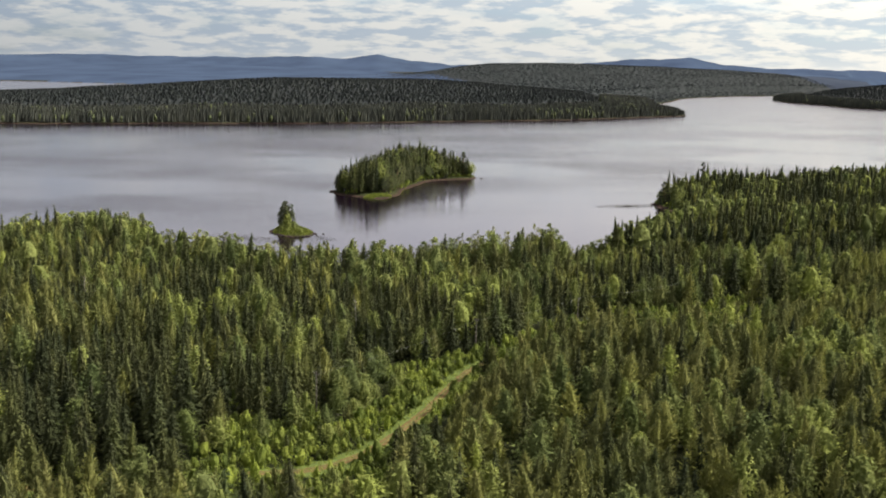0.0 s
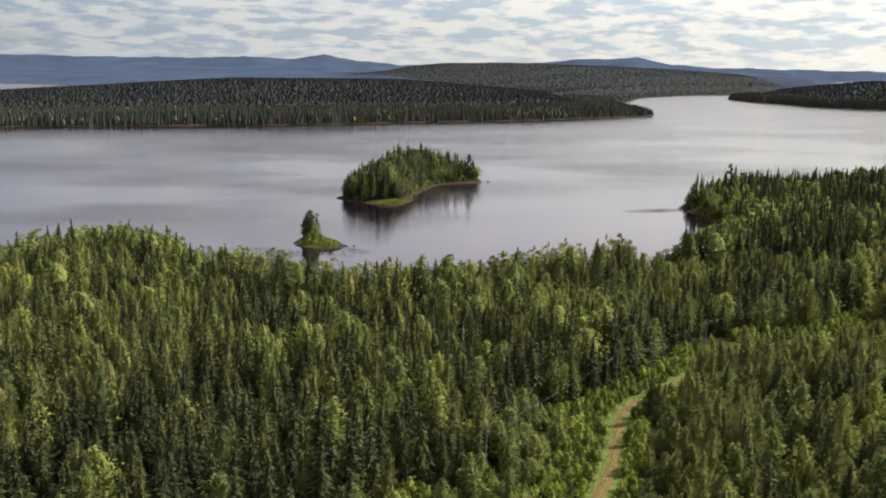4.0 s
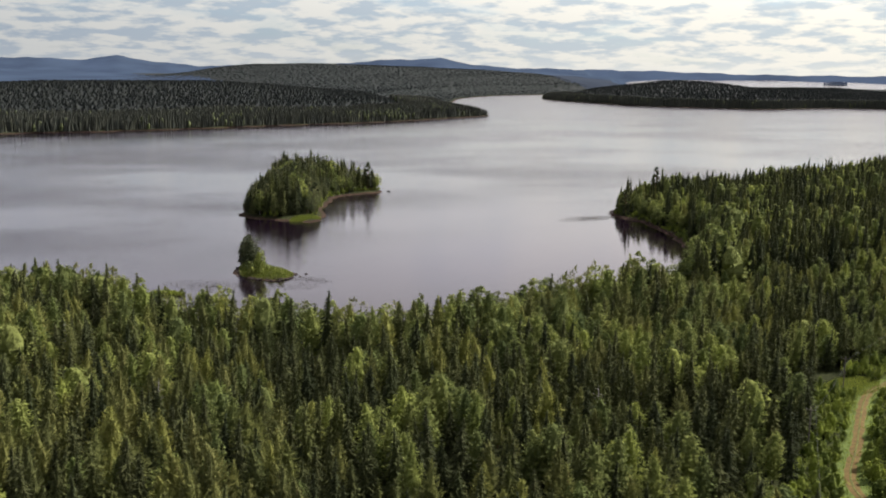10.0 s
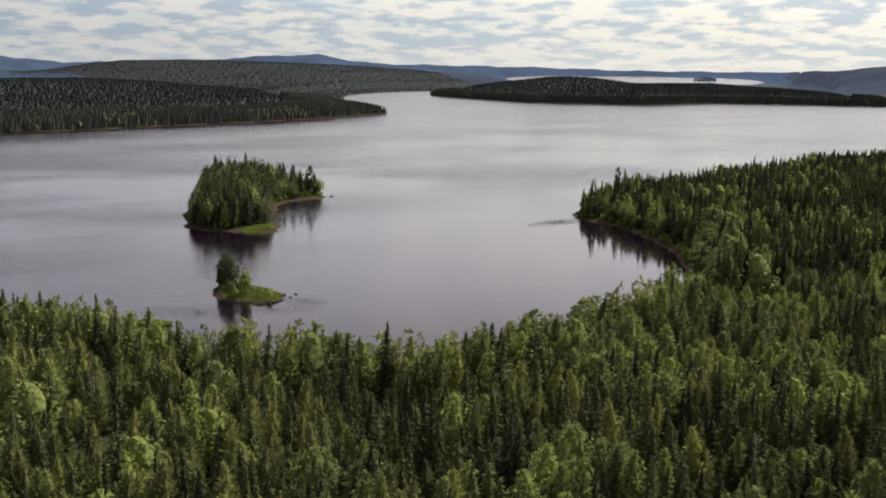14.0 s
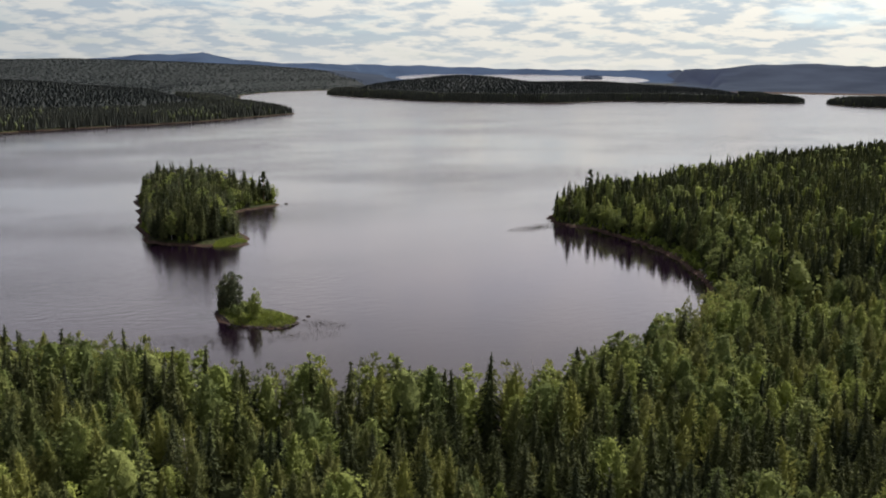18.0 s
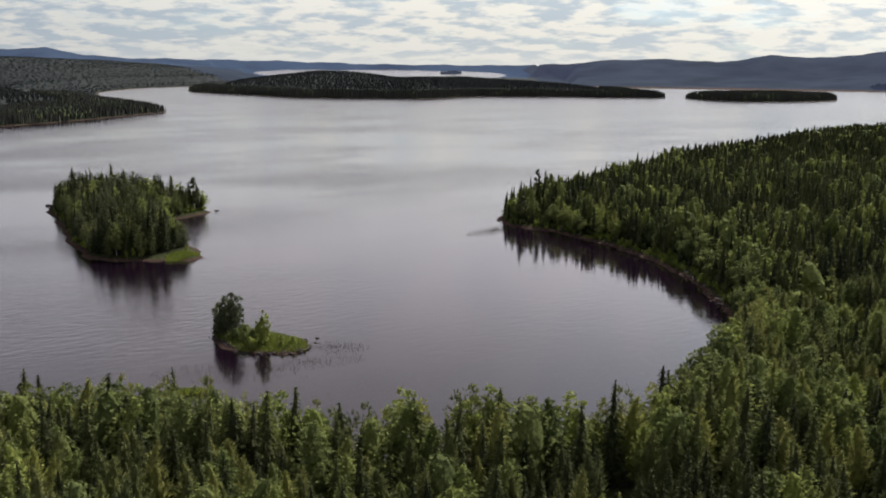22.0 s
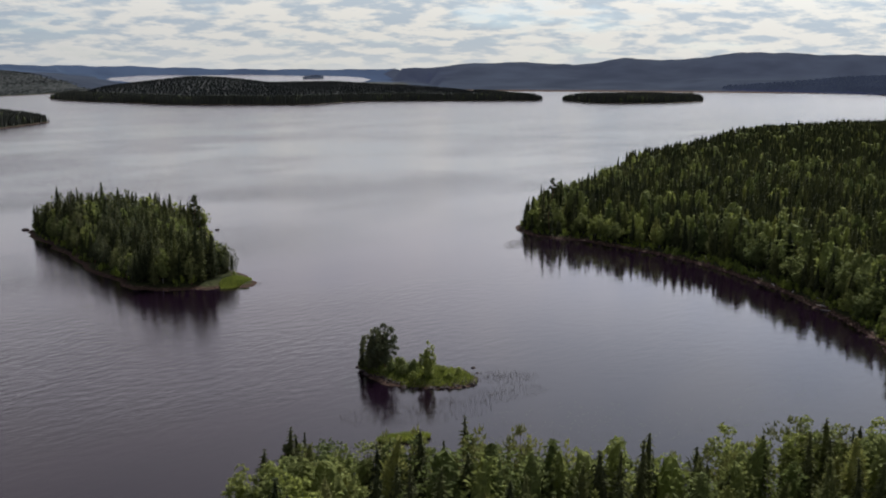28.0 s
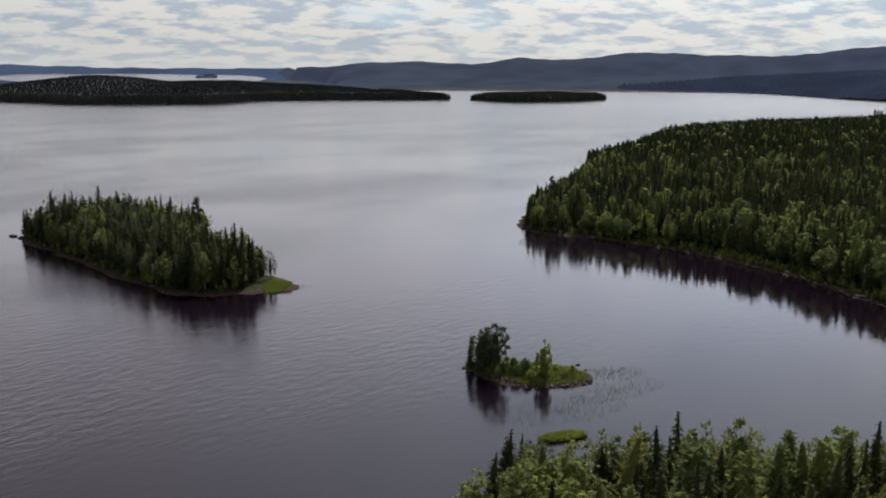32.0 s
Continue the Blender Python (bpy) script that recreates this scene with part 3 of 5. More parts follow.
def clumped(H, R, sprigs, seed, base, pads=9, flat=0.55, size=0.3):
    """An old pine's open crown: separate flattish needle clumps on spreading limbs, with gaps between."""
    g = np.random.default_rng(seed)
    vs, fs, ns, o = [], [], [], 0
    for k in range(pads):
        u = (k + 0.5) / pads
        a = k * 2.399 + g.normal() * 0.3
        wide = R * math.sin(math.pi * min(1, 0.22 + 0.74 * u)) ** 0.7
        rad = R * g.uniform(0.36, 0.52) * (1 - 0.25 * u)
        far = max(0.0, wide - rad) * g.uniform(0.75, 1.1) * (1 if k < pads - 1 else 0.1)
        v, f, n = tree_crown(rad * 2 * flat * 1.25, rad, sprigs // pads, size, seed * 31 + k, 0.0, oval, 0.28, (6, 3), (0.5, 0.55, 0.7), 0.5)
        v = v + np.array([far * math.cos(a), far * math.sin(a), H * (base + (1 - base) * u) - rad * 2 * flat * 1.1])
        vs.append(v)
        fs.append(f + o)
        ns.append(n)
        o += len(v)
    return np.concatenate(vs), np.concatenate(fs), np.concatenate(ns)


def lobed(H, R, base, shape, lobes, sprigs, size, seed, sweep, slim, tall=1.2, spread=0.56, inner=(5, 3), body=0.24):
    """A leafy crown of separate lobes round a small dark core, each lobe coated with sprigs."""
    g = np.random.default_rng(seed)
    v, f, nn = tree_crown(H, R, 0, 0, seed, base, shape, 0.2, inner, sweep)
    v = np.concatenate([v[:, :2] * body / 0.95, v[:, 2:] * 0.78], 1)
    uu = np.linspace(0.0, 1.0, 60)
    w = np.cumsum(np.array(shape(uu)) ** 1.3 + 0.05)
    u = np.interp((np.arange(lobes) + 0.5) / lobes * w[-1], w, uu)
    u[-1] = 0.90
    ang = np.arange(lobes) * 2.399 + g.normal(size=lobes) * 0.35 + seed
    wide = R * np.array(shape(u))
    rad = np.clip(R * g.uniform(0.34, 0.50, lobes) * (0.55 + 0.45 * np.array(shape(u))), 0.25, None)
    off = np.maximum(0, wide * g.uniform(spread, spread + 0.35, lobes)) * (u < 0.88)
    lean = g.normal(size=2) * 0.05 * R
    cx, cy, cz = off * np.cos(ang) + lean[0] * u * 3, off * np.sin(ang) + lean[1] * u * 3, H * (base + (1 - base) * u) - rad * 0.2
    share = rad ** 1.6
    k = np.searchsorted(np.cumsum(share) / share.sum(), (np.arange(sprigs) + 0.5) / sprigs)
    d = g.normal(size=(sprigs, 3)) + np.stack([np.cos(ang[k]) * 0.7, np.sin(ang[k]) * 0.7, np.full(sprigs, 0.55)], -1)
    d = d / np.linalg.norm(d, axis=1)[:, None]
    c = np.stack([cx[k], cy[k], cz[k]], -1)
    room = np.stack([rad[k], rad[k], np.minimum(rad[k] * tall, np.maximum(0.2, (H - cz[k]) * 0.97))], -1)
    p = c + d * room * g.uniform(0.55, 1.08, (sprigs, 1))
    out = p - np.array([0, 0, 1]) * p
    n = d * 0.75 + 0.55 * out / (np.linalg.norm(out, axis=1)[:, None] + 0.2 * R) + np.array([0, 0, 0.30]) + 0.16 * g.normal(size=(sprigs, 3))
    n = n / np.linalg.norm(n, axis=1)[:, None]
    t = sweep[0] * d + np.array([0, 0, sweep[1]]) + sweep[2] * g.normal(size=(sprigs, 3))
    t = t / np.linalg.norm(t, axis=1)[:, None]
    b = np.cross(n + 0.5 * g.normal(size=(sprigs, 3)), t)
    b = b / np.linalg.norm(b, axis=1)[:, None]
    sz = (size * g.uniform(0.65, 1.35, sprigs))[:, None]
    tri = np.stack([p + t * sz, p - t * sz * 0.75 + b * sz * slim, p - t * sz * 0.75 - b * sz * slim], 1)
    o = len(v)
    return np.vstack([v, tri.reshape(-1, 3)]), np.vstack([f, o + np.arange(sprigs * 3).reshape(-1, 3)]), np.vstack([nn, n.repeat(3, 0)])


def oval(u):
    return np.maximum(0.05, np.sin(np.pi * np.clip(0.13 + 0.85 * u, 0, 1)) ** 0.65)


def long_oval(u):
    return np.maximum(0.05, np.sin(np.pi * np.clip(0.30 + 0.69 * u, 0, 1)) ** 0.85)


def egg(u):
    return np.maximum(0.04, (1 - u) ** 0.60 * (0.58 + 0.42 * np.minimum(1, u * 3.5)))


def spire(u):
    return np.maximum(0.02, (1 - u) ** 0.78 * (0.75 + 0.25 * np.minimum(1, u * 6)))


def soft_cone(u):
    return np.maximum(0.04, (1 - u) ** 0.80 * (0.66 + 0.34 * np.minimum(1, u * 4)))


# kind: (crown material, bark, list of crowns and trunks in fine, middle and coarse detail)
def kinds():
    out = {}
    droop, raised, loose = (0.9, -0.45, 0.25), (0.55, 0.75, 0.35), (0.3, 0.05, 1.0)
    out["spruce"] = (M_SPRUCE, M_BARK,
                     [[(tree_crown(12, 1.55 + 0.22 * (k % 4), 270, 0.52, 10 + k, 0.03, spire, 0.16, (6, 8), droop, 0.40, 9 + k % 3, 0.50), trunk_part(11.4, 0.13, 4)) for k in range(8)],
                      [(tree_crown(12, 1.6 + 0.25 * (k % 3), 60, 0.70, 20 + k, 0.03, spire, 0.16, (5, 5), droop, 0.42, 7, 0.64), None) for k in range(6)],
                      [(tree_crown(12, 2.3, 0, 0, 30 + k, 0.0, spire, 0.12, (5, 1), droop), None) for k in range(3)],
                      [(tree_crown(12, 1.35 + 0.25 * (k % 4), 420, 0.44, 210 + k, 0.03, spire, 0.16, (6, 8), droop, 0.40, 9 + k % 3, 0.36), trunk_part(11.4, 0.13, 5)) for k in range(6)]])
    out["pine"] = (M_PINE, M_PINEBARK,
                   [[(tree_crown(10, 2.05 + 0.25 * (k % 3), 350, 0.46, 40 + k, 0.12, (soft_cone, egg, soft_cone)[k % 3], 0.32, (7, 6), raised, 0.37, 0, 0.50), trunk_part(9.2, 0.11, 4)) for k in range(9)],
                    [(tree_crown(10, 2.0, 60, 0.70, 50 + k, 0.14, soft_cone, 0.30, (6, 4), raised, 0.40, 0, 0.66), None) for k in range(5)],
                    [(tree_crown(10, 2.4, 0, 0, 60 + k, 0.08, soft_cone, 0.25, (5, 2), raised), None) for k in range(3)],
                    [(lobed(10, 1.9 + 0.25 * (k % 3), 0.22, (soft_cone, long_oval)[k % 2], 17 + k % 3, 600, 0.31, 240 + k, (0.5, 0.75, 0.35), 0.36, 1.5), trunk_part(9.4, 0.12, 5)) for k in range(6)]])
    out["birch"] = (M_BIRCH, M_BIRCHBARK,
                    [[(tree_crown(10, 2.1 + 0.25 * (k % 4), 390, 0.38, 70 + k, 0.10, (egg, oval, egg)[k % 3], 0.42, (8, 6), loose, 0.58, 0, 0.48), trunk_part(8.4, 0.08, 4, 0.08)) for k in range(10)],
                     [(tree_crown(10, 2.2 + 0.3 * (k % 2), 80, 0.60, 80 + k, 0.10, (oval, egg, egg)[k % 3], 0.40, (6, 5), loose, 0.6, 0, 0.58), None) for k in range(6)],
                     [(tree_crown(10, 2.5, 0, 0, 90 + k, 0.08, oval, 0.3, (5, 3), loose), None) for k in range(3)],
                     [(lobed(10, 1.9 + 0.25 * (k % 4), 0.20, (egg, oval)[k % 2], 18 + k % 4, 760, 0.29, 270 + k, (0.4, 0.0, 0.8), 0.58, 1.1, 0.5, (6, 4), 0.46), trunk_part(8.8, 0.09, 5, 0.08)) for k in range(8)]])
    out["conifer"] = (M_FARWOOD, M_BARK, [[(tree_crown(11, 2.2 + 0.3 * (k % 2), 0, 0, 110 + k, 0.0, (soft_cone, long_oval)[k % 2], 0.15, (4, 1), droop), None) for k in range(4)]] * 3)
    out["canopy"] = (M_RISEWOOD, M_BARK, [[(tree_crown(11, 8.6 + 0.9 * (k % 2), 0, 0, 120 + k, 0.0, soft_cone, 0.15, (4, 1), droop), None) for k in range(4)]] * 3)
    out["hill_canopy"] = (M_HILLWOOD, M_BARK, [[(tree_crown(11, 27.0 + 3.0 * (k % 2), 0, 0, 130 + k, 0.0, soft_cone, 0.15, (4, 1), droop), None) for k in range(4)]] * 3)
    # trees of the right slopes glow with painted haze like the hills
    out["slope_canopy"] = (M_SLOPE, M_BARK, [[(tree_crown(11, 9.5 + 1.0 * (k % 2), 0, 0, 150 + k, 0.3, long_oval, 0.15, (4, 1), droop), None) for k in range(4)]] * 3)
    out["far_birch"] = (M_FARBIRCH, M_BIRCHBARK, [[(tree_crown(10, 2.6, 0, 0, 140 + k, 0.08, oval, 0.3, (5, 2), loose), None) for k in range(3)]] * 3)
    out["shrub"] = (M_SHRUB, M_BIRCHBARK, [[(tree_crown(2.6, 0.95 + 0.15 * k, 46, 0.26, 100 + k, 0.02, oval, 0.5, (6, 3), loose, 0.6, 0, 0.5), None) for k in range(4)]] * 3)
    return out


KINDS = kinds()
LABELS = {"spruce": "dark narrow spruce with drooping boughs", "pine": "olive green pine with a feathery crown",
          "birch": "fresh green birch with a white trunk", "conifer": "dark distant conifer", "shrub": "bright green birch shrub beside the track"}
WOODS = {}          # (kind, detail, stretch) -> list of (variant, x, y, z, turn, width, height)
SINGLES = {k: [] for k in KINDS}


def scatter(x0, x1, y0, y1, gap, keep):
    """Jittered places in a rectangle for which keep(x, y, z, inland) holds."""
    gx, gy = np.meshgrid(np.arange(x0, x1, gap), np.arange(y0, y1, gap * 0.87))
    gx = gx + (np.arange(gx.shape[0]) % 2)[:, None] * gap / 2
    x = (gx + rng.uniform(-0.42, 0.42, gx.shape) * gap).ravel()
    y = (gy + rng.uniform(-0.42, 0.42, gx.shape) * gap).ravel()
    pre = keep(x, y, None, None)
    x, y = x[pre], y[pre]
    z, d = height(x, y)
    ok = keep(x, y, z, d)
    return x[ok], y[ok], z[ok], d[ok]


def near_line(line, x, y):
    """Distance to an open line and the side of it (+: left of its direction)."""
    best, side = np.full(x.shape, 1e9), np.zeros(x.shape)
    for (ax, ay), (bx, by) in zip(line[:-1], line[1:]):
        ex, ey = bx - ax, by - ay
        u = np.clip(((x - ax) * ex + (y - ay) * ey) / (ex * ex + ey * ey), 0, 1)
        q = np.hypot(x - ax - u * ex, y - ay - u * ey)
        s = np.sign(ex * (y - ay) - ey * (x - ax))
        side = np.where(q < best, s, side)
        best = np.minimum(best, q)
    return best, side


TRACK = smooth([(-75, 138), (-52, 142), (-37, 145), (-28, 148), (-19, 150), (-11, 158), (-6, 168), (-1, 181), (4, 198), (9, 210), (21, 224), (37, 243), (46, 251),
                (64, 259), (85, 273), (104, 292)], 4, False)
SPUR = smooth([(-60, 172), (-45, 177), (-31, 187), (-22, 196), (-8, 203), (7, 208)], 4, False)


def stretch_noise(x, y, s, o=0.0):
    return 0.5 + 0.5 * np.clip(1.3 * wobble(x + o, y - o, s), -1, 1)


def plant(kind, detail, stretch, x, y, z, wid, hei):
    n = len(KINDS[kind][2][detail])
    WOODS.setdefault((kind, detail, stretch), []).append(np.stack([rng.integers(0, n, len(x)), x, y, z, rng.uniform(0, 6.28, len(x)), wid, hei], -1))


def choose(p):
    """Kinds picked by the given shares of spruce, pine and birch."""
    u = rng.random(len(p[0]))
    return np.where(u < p[0], 0, np.where(u < p[0] + p[1], 1, 2))


NAMES3 = ("spruce", "pine", "birch")


def stand(x, y, z, d, shares, detail, stretch, hlo, hhi, single=None, edge_fall=0.0, hmul=None):
    pick = choose(shares)
    hn = stretch_noise(x, y, 23.0, 40)
    for i, kind in enumerate(NAMES3):
        m = pick == i
        hgt = (hlo + (hhi - hlo) * (0.40 * hn[m] + 0.60 * rng.random(m.sum()))) / (12.0 if kind == "spruce" else 10.0)
        if kind == "spruce":
            hgt = hgt * np.where(rng.random(m.sum()) < 0.2, 1.2, 1.04)
        hgt = hgt * (1 - edge_fall * np.clip(1 - d[m] / 12.0, 0, 1))
        if hmul is not None:
            hgt = hgt * hmul[m]
        wid = hgt ** 0.7 * rng.uniform(0.85, 1.28, m.sum()) * (1.12 if stretch == "near" else 1.08)
        if kind == "birch":
            wid = wid * (1.2 if stretch == "cape" else np.where(rng.random(m.sum()) < 0.35, 1.26, 1.06))
        if single is not None:
            one = single[m]
            room = max(0, 300 - len(SINGLES[kind]))
            idx = np.flatnonzero(one)[:room]
            for j in idx:
                SINGLES[kind].append((x[m][j], y[m][j], z[m][j], wid[j], hgt[j], stretch))
            rest = np.ones(m.sum(), bool)
            rest[idx] = False
        else:
            rest = np.ones(m.sum(), bool)
        plant(kind, detail, stretch, x[m][rest], y[m][rest], z[m][rest], wid[rest], hgt[rest])


def in_view(x, y):
    return ((np.abs(x) < 0.475 * y + 22) & (y > 92)) | (y > 335 + 0.215 * x)


def near_woods():
    def keep(x, y, z, d):
        if z is None:
            return in_view(x, y) & ~((x > 62) & (y > 372)) & (x < 150)
        q, side = near_line(TRACK, x, y)
        q2, _ = near_line(SPUR, x, y)
        open_side = np.where(side > 0, np.where(y > 262, 6.5, 8.0), np.where((y > 150) & (y < 200), 6.0, np.where(y > 262, 2.5, np.where(y > 204, 7.5, 4.5)))) + 1.2 * wobble(x, y, 5.0)
        open_side = np.where((x < -38) & (y < 160), 2.6, open_side)
        lawn = (np.hypot(x - 43, y - 254) > 9.5) & (np.hypot(x - 97, y - 299) > 4.5)
        thin = rng.random(len(x)) < np.where(stretch_noise(x, y, 7.5, 90) < 0.22, 0.4, 1.0)
        low = (x < -6) & (x > -38) & (y > 130) & (y < 170)
        shore_gap = (d > 22) | (rng.random(len(x)) < 0.85)
        return (d > 1.5) & shore_gap & (q > open_side) & (q2 > 2.0) & lawn & thin & ~(low & (rng.random(len(x)) < 0.8))
    x, y, z, d = scatter(-215, 160, 92, 400, 4.35, keep)
    q, side = near_line(TRACK, x, y)
    right = (side < 0) & (x > -40)
    n1 = stretch_noise(x, y, 21.0)
    n2 = stretch_noise(x, y, 15.0, 300)
    clump = lambda n, lo, hi: lo + (hi - lo) * np.clip((n - 0.42) * 5.0, 0, 1)
    sp = np.where(right, clump(n1, 0.03, 0.24), clump(n1, np.where(x < -50, 0.20, 0.10), np.where((x < -20) & (y < 215), 0.92, np.where(x < -40, 0.52, 0.75))))
    bi = np.where(right, clump(n2, 0.05, 0.38), clump(n2, 0.10, np.where(x < -50, 0.38, 0.85))) * (1 - 0.6 * sp)
    sp = np.where((x < -30) & (y < 200) & (side > 0), np.maximum(sp, 0.68), sp)
    bi = np.where((y < 205) & (side > 0), bi * 0.45, bi)
    mixed = (x > -75) & (x < 25) & (y > 205) & (y < 290) & (side > 0)
    sp = np.where(mixed, np.clip(sp + 0.38, 0, 0.82), sp)
    bi = np.where(mixed, np.minimum(bi, 0.9 - sp), bi)
    shore = d < 22
    sp = np.where(shore, np.where(x < -60, 0.24, 0.14), sp)
    bi = np.where(shore, np.where(x < -60, 0.40, 0.42), bi)
    pi = np.clip(1 - sp - bi, 0, 1)
    young = np.where((side < 0) & (q < 15) & (y < 200) & (x > -34), np.clip(0.065 * q, 0.3, 1.0), 1.0)
    young = np.where((side < 0) & (q < 22) & (y >= 200) & (x > -10), np.where(y < 232, 1.0, 0.85), young)
    brush = (side > 0) & (q < 18) & (y > 146) & (y < 204) & (x > -42)
    young = np.where(brush, np.clip(0.045 * q, 0.28, 0.75), young)
    sp, bi, pi = np.where(brush, 0.12, sp), np.where(brush, 0.72, bi), np.where(brush, 0.16, pi)
    young = np.where((side < 0) & (q < 28) & (y > 236) & (x > 30), np.clip(0.20 + 0.022 * q, 0.3, 0.8), young)
    young = np.where(np.hypot(x - 95, y - 280) < 15, 1.3, young)
    young = np.where((x > 8) & (x < 42) & (y > 318) & (d < 45), 1.15, np.where((x >= 42) & (x < 82) & (d < 30), 0.58, young))
    single = ((d < 10) & (x < 64) & (x > -172)) | ((y < 112) & (np.abs(x) < 50))
    for m, lo, hi in ((shore, 9.0, 16.5), (~shore, 6.0, 13.3)):
        stand(x[m], y[m], z[m], d[m], (sp[m], pi[m], bi[m]), 0, "near", lo, hi, single[m], 0.0, young[m])


def cape_woods():
    def keep(x, y, z, d):
        if z is None:
            return (x > 62) & (y > 335 + 0.2 * x) & ((x < 420) | (y > 420))
        return (d > np.where(y < 470, 2.8, 1.2) + 0.8 * wobble(x, y, 6.0)) & (y < 760)
    x, y, z, d = scatter(60, 330, 340, 620, 4.5, keep)
    n1 = stretch_noise(x, y, 30.0)
    n2 = stretch_noise(x, y, 19.0, 120)
    edge = d < 16
    bi = np.where(edge, 0.42, 0.06 + np.where(y < 425, 0.78, 0.38) * np.clip(n2 * 2.4 - 1.1, 0, 1) * (1 - 0.4 * n1))
    sp = np.where(edge, 0.90, np.where(y < 425, 0.84, 0.93)) - bi
    tall = np.clip((x - 60) / 70, 0, 1)
    tip = np.clip(0.50 + np.hypot(x - 114, y - 514) / 60, 0, 1)
    single = (d < 9) & (x < 135) & (y < 530)
    for m, lo, hi in ((tall < 0.5, 11.0, 18.0), (tall >= 0.5, 10.5, 18.0)):
        stand(x[m], y[m], z[m], d[m], (sp[m], 1 - sp[m] - bi[m], bi[m]), 1, "cape", lo, hi, single[m], 0.40, tip[m])
    x, y, z, d = scatter(330, 1100, 400, 760, 4.6, keep)
    n1 = stretch_noise(x, y, 40.0)
    sp, bi = 0.72 + 0.2 * n1, 0.14 * (1 - n1)
    stand(x, y, z, d, (sp, 1 - sp - bi, bi), 2, "cape_back", 11.0, 16.0)


def isle_woods():
    def keep(x, y, z, d):
        if z is None:
            return signed(BIG, x, y) > 1.8
        tip = (y < 541) & (x > -42)
        return (d > 1.8) & ~tip & ~((x > 8) & (d < 3.2))
    x, y, z, d = scatter(-72, 26, 525, 695, 3.5, keep)
    ns = stretch_noise(x, y, 15.0, 20)
    edge = d < 7
    sp = np.where(edge, 0.42, 0.56 + 0.3 * ns)
    bi = np.where(edge, 0.13, 0.09 - 0.06 * ns)
    stand(x, y, z, d, (sp, 1 - sp - bi, bi), 0, "isle", 10.5, 18.5, np.ones(len(x), bool), 0.50)


def far_woods():
    def land(poly, box, gap, lo, hi, name, bir=0.1, cond=None, main="conifer", even=0.0, fade=None):
        def keep(x, y, z, d):
            if z is None:
                k = signed(poly, x, y) > 1
                return k & cond(x, y) if cond else k
            return d > 1
        x, y, z, d = scatter(*box, gap, keep)
        light = rng.random(len(x)) < bir * (0.3 + 2.2 * (stretch_noise(x, y, 45.0) > 0.72))
        hn = stretch_noise(x, y, 60.0, 40)
        mixed = (1 - even) * (0.5 * hn + 0.5 * rng.random(len(x))) + even * 0.5
        hgt = (lo + (hi - lo) * mixed) / 10.5 * (1 - 0.4 * np.clip(1 - d / 15.0, 0, 1))
        wid = hgt ** 0.6 * rng.uniform(0.85, 1.2, len(x))
        if fade is not None:
            hgt = hgt * np.clip(fade(x, y), 0.15, 1)
        for kind, m in ((main, ~light), ("far_birch", light)):
            plant(kind, 2, name, x[m], y[m], z[m], wid[m], hgt[m])
    front = lambda x, y: (signed(LEFTLAND, x, y) < 95)
    shown = lambda x, y: y > 0.9 * np.abs(x)
    land(LEFTLAND, (-900, 420, 1040, 1950), 4.2, 9, 15, "far_shore", 0.05, cond=lambda x, y: shown(x, y) & front(x, y))
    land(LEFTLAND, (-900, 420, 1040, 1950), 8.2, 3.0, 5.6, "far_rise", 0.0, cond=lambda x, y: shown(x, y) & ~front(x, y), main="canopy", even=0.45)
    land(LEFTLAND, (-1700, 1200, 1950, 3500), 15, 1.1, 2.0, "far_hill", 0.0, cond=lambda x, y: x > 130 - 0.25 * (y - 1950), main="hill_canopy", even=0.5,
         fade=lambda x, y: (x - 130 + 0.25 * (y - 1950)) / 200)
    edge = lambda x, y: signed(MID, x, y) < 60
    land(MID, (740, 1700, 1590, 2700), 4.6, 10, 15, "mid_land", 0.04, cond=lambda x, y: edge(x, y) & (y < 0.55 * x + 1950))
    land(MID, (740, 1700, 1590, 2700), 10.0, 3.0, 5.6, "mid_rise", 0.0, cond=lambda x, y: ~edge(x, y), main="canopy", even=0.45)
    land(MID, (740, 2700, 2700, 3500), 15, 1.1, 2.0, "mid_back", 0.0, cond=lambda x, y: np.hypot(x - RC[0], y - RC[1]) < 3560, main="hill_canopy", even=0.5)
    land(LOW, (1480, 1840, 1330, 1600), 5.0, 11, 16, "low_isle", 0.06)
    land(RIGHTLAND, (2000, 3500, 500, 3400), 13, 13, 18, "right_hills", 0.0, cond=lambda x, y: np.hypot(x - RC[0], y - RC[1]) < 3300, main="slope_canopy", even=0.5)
    near_path = lambda x, y: (x > -330) & (x < 260) & (y > -70) & (y < 345)
    land(NEAR, (-330, 260, -70, 345), 6.6, 8, 13, "behind", 0.25, cond=lambda x, y: ~in_view(x, y) & near_path(x, y), main="pine")
    land(NEAR, (-330, 260, -70, 345), 8.2, 8, 13, "behind", 0.25, cond=lambda x, y: ~in_view(x, y) & near_path(x, y), main="spruce")
    land(NEAR, (-460, 480, -260, 300), 15.0, 8, 13, "behind", 0.3, cond=lambda x, y: ~in_view(x, y) & ~near_path(x, y))
    land(NEAR, (480, 1500, 60, 720), 18.0, 9, 14, "behind", 0.2, cond=lambda x, y: ~(in_view(x, y) & (x < 1100)))


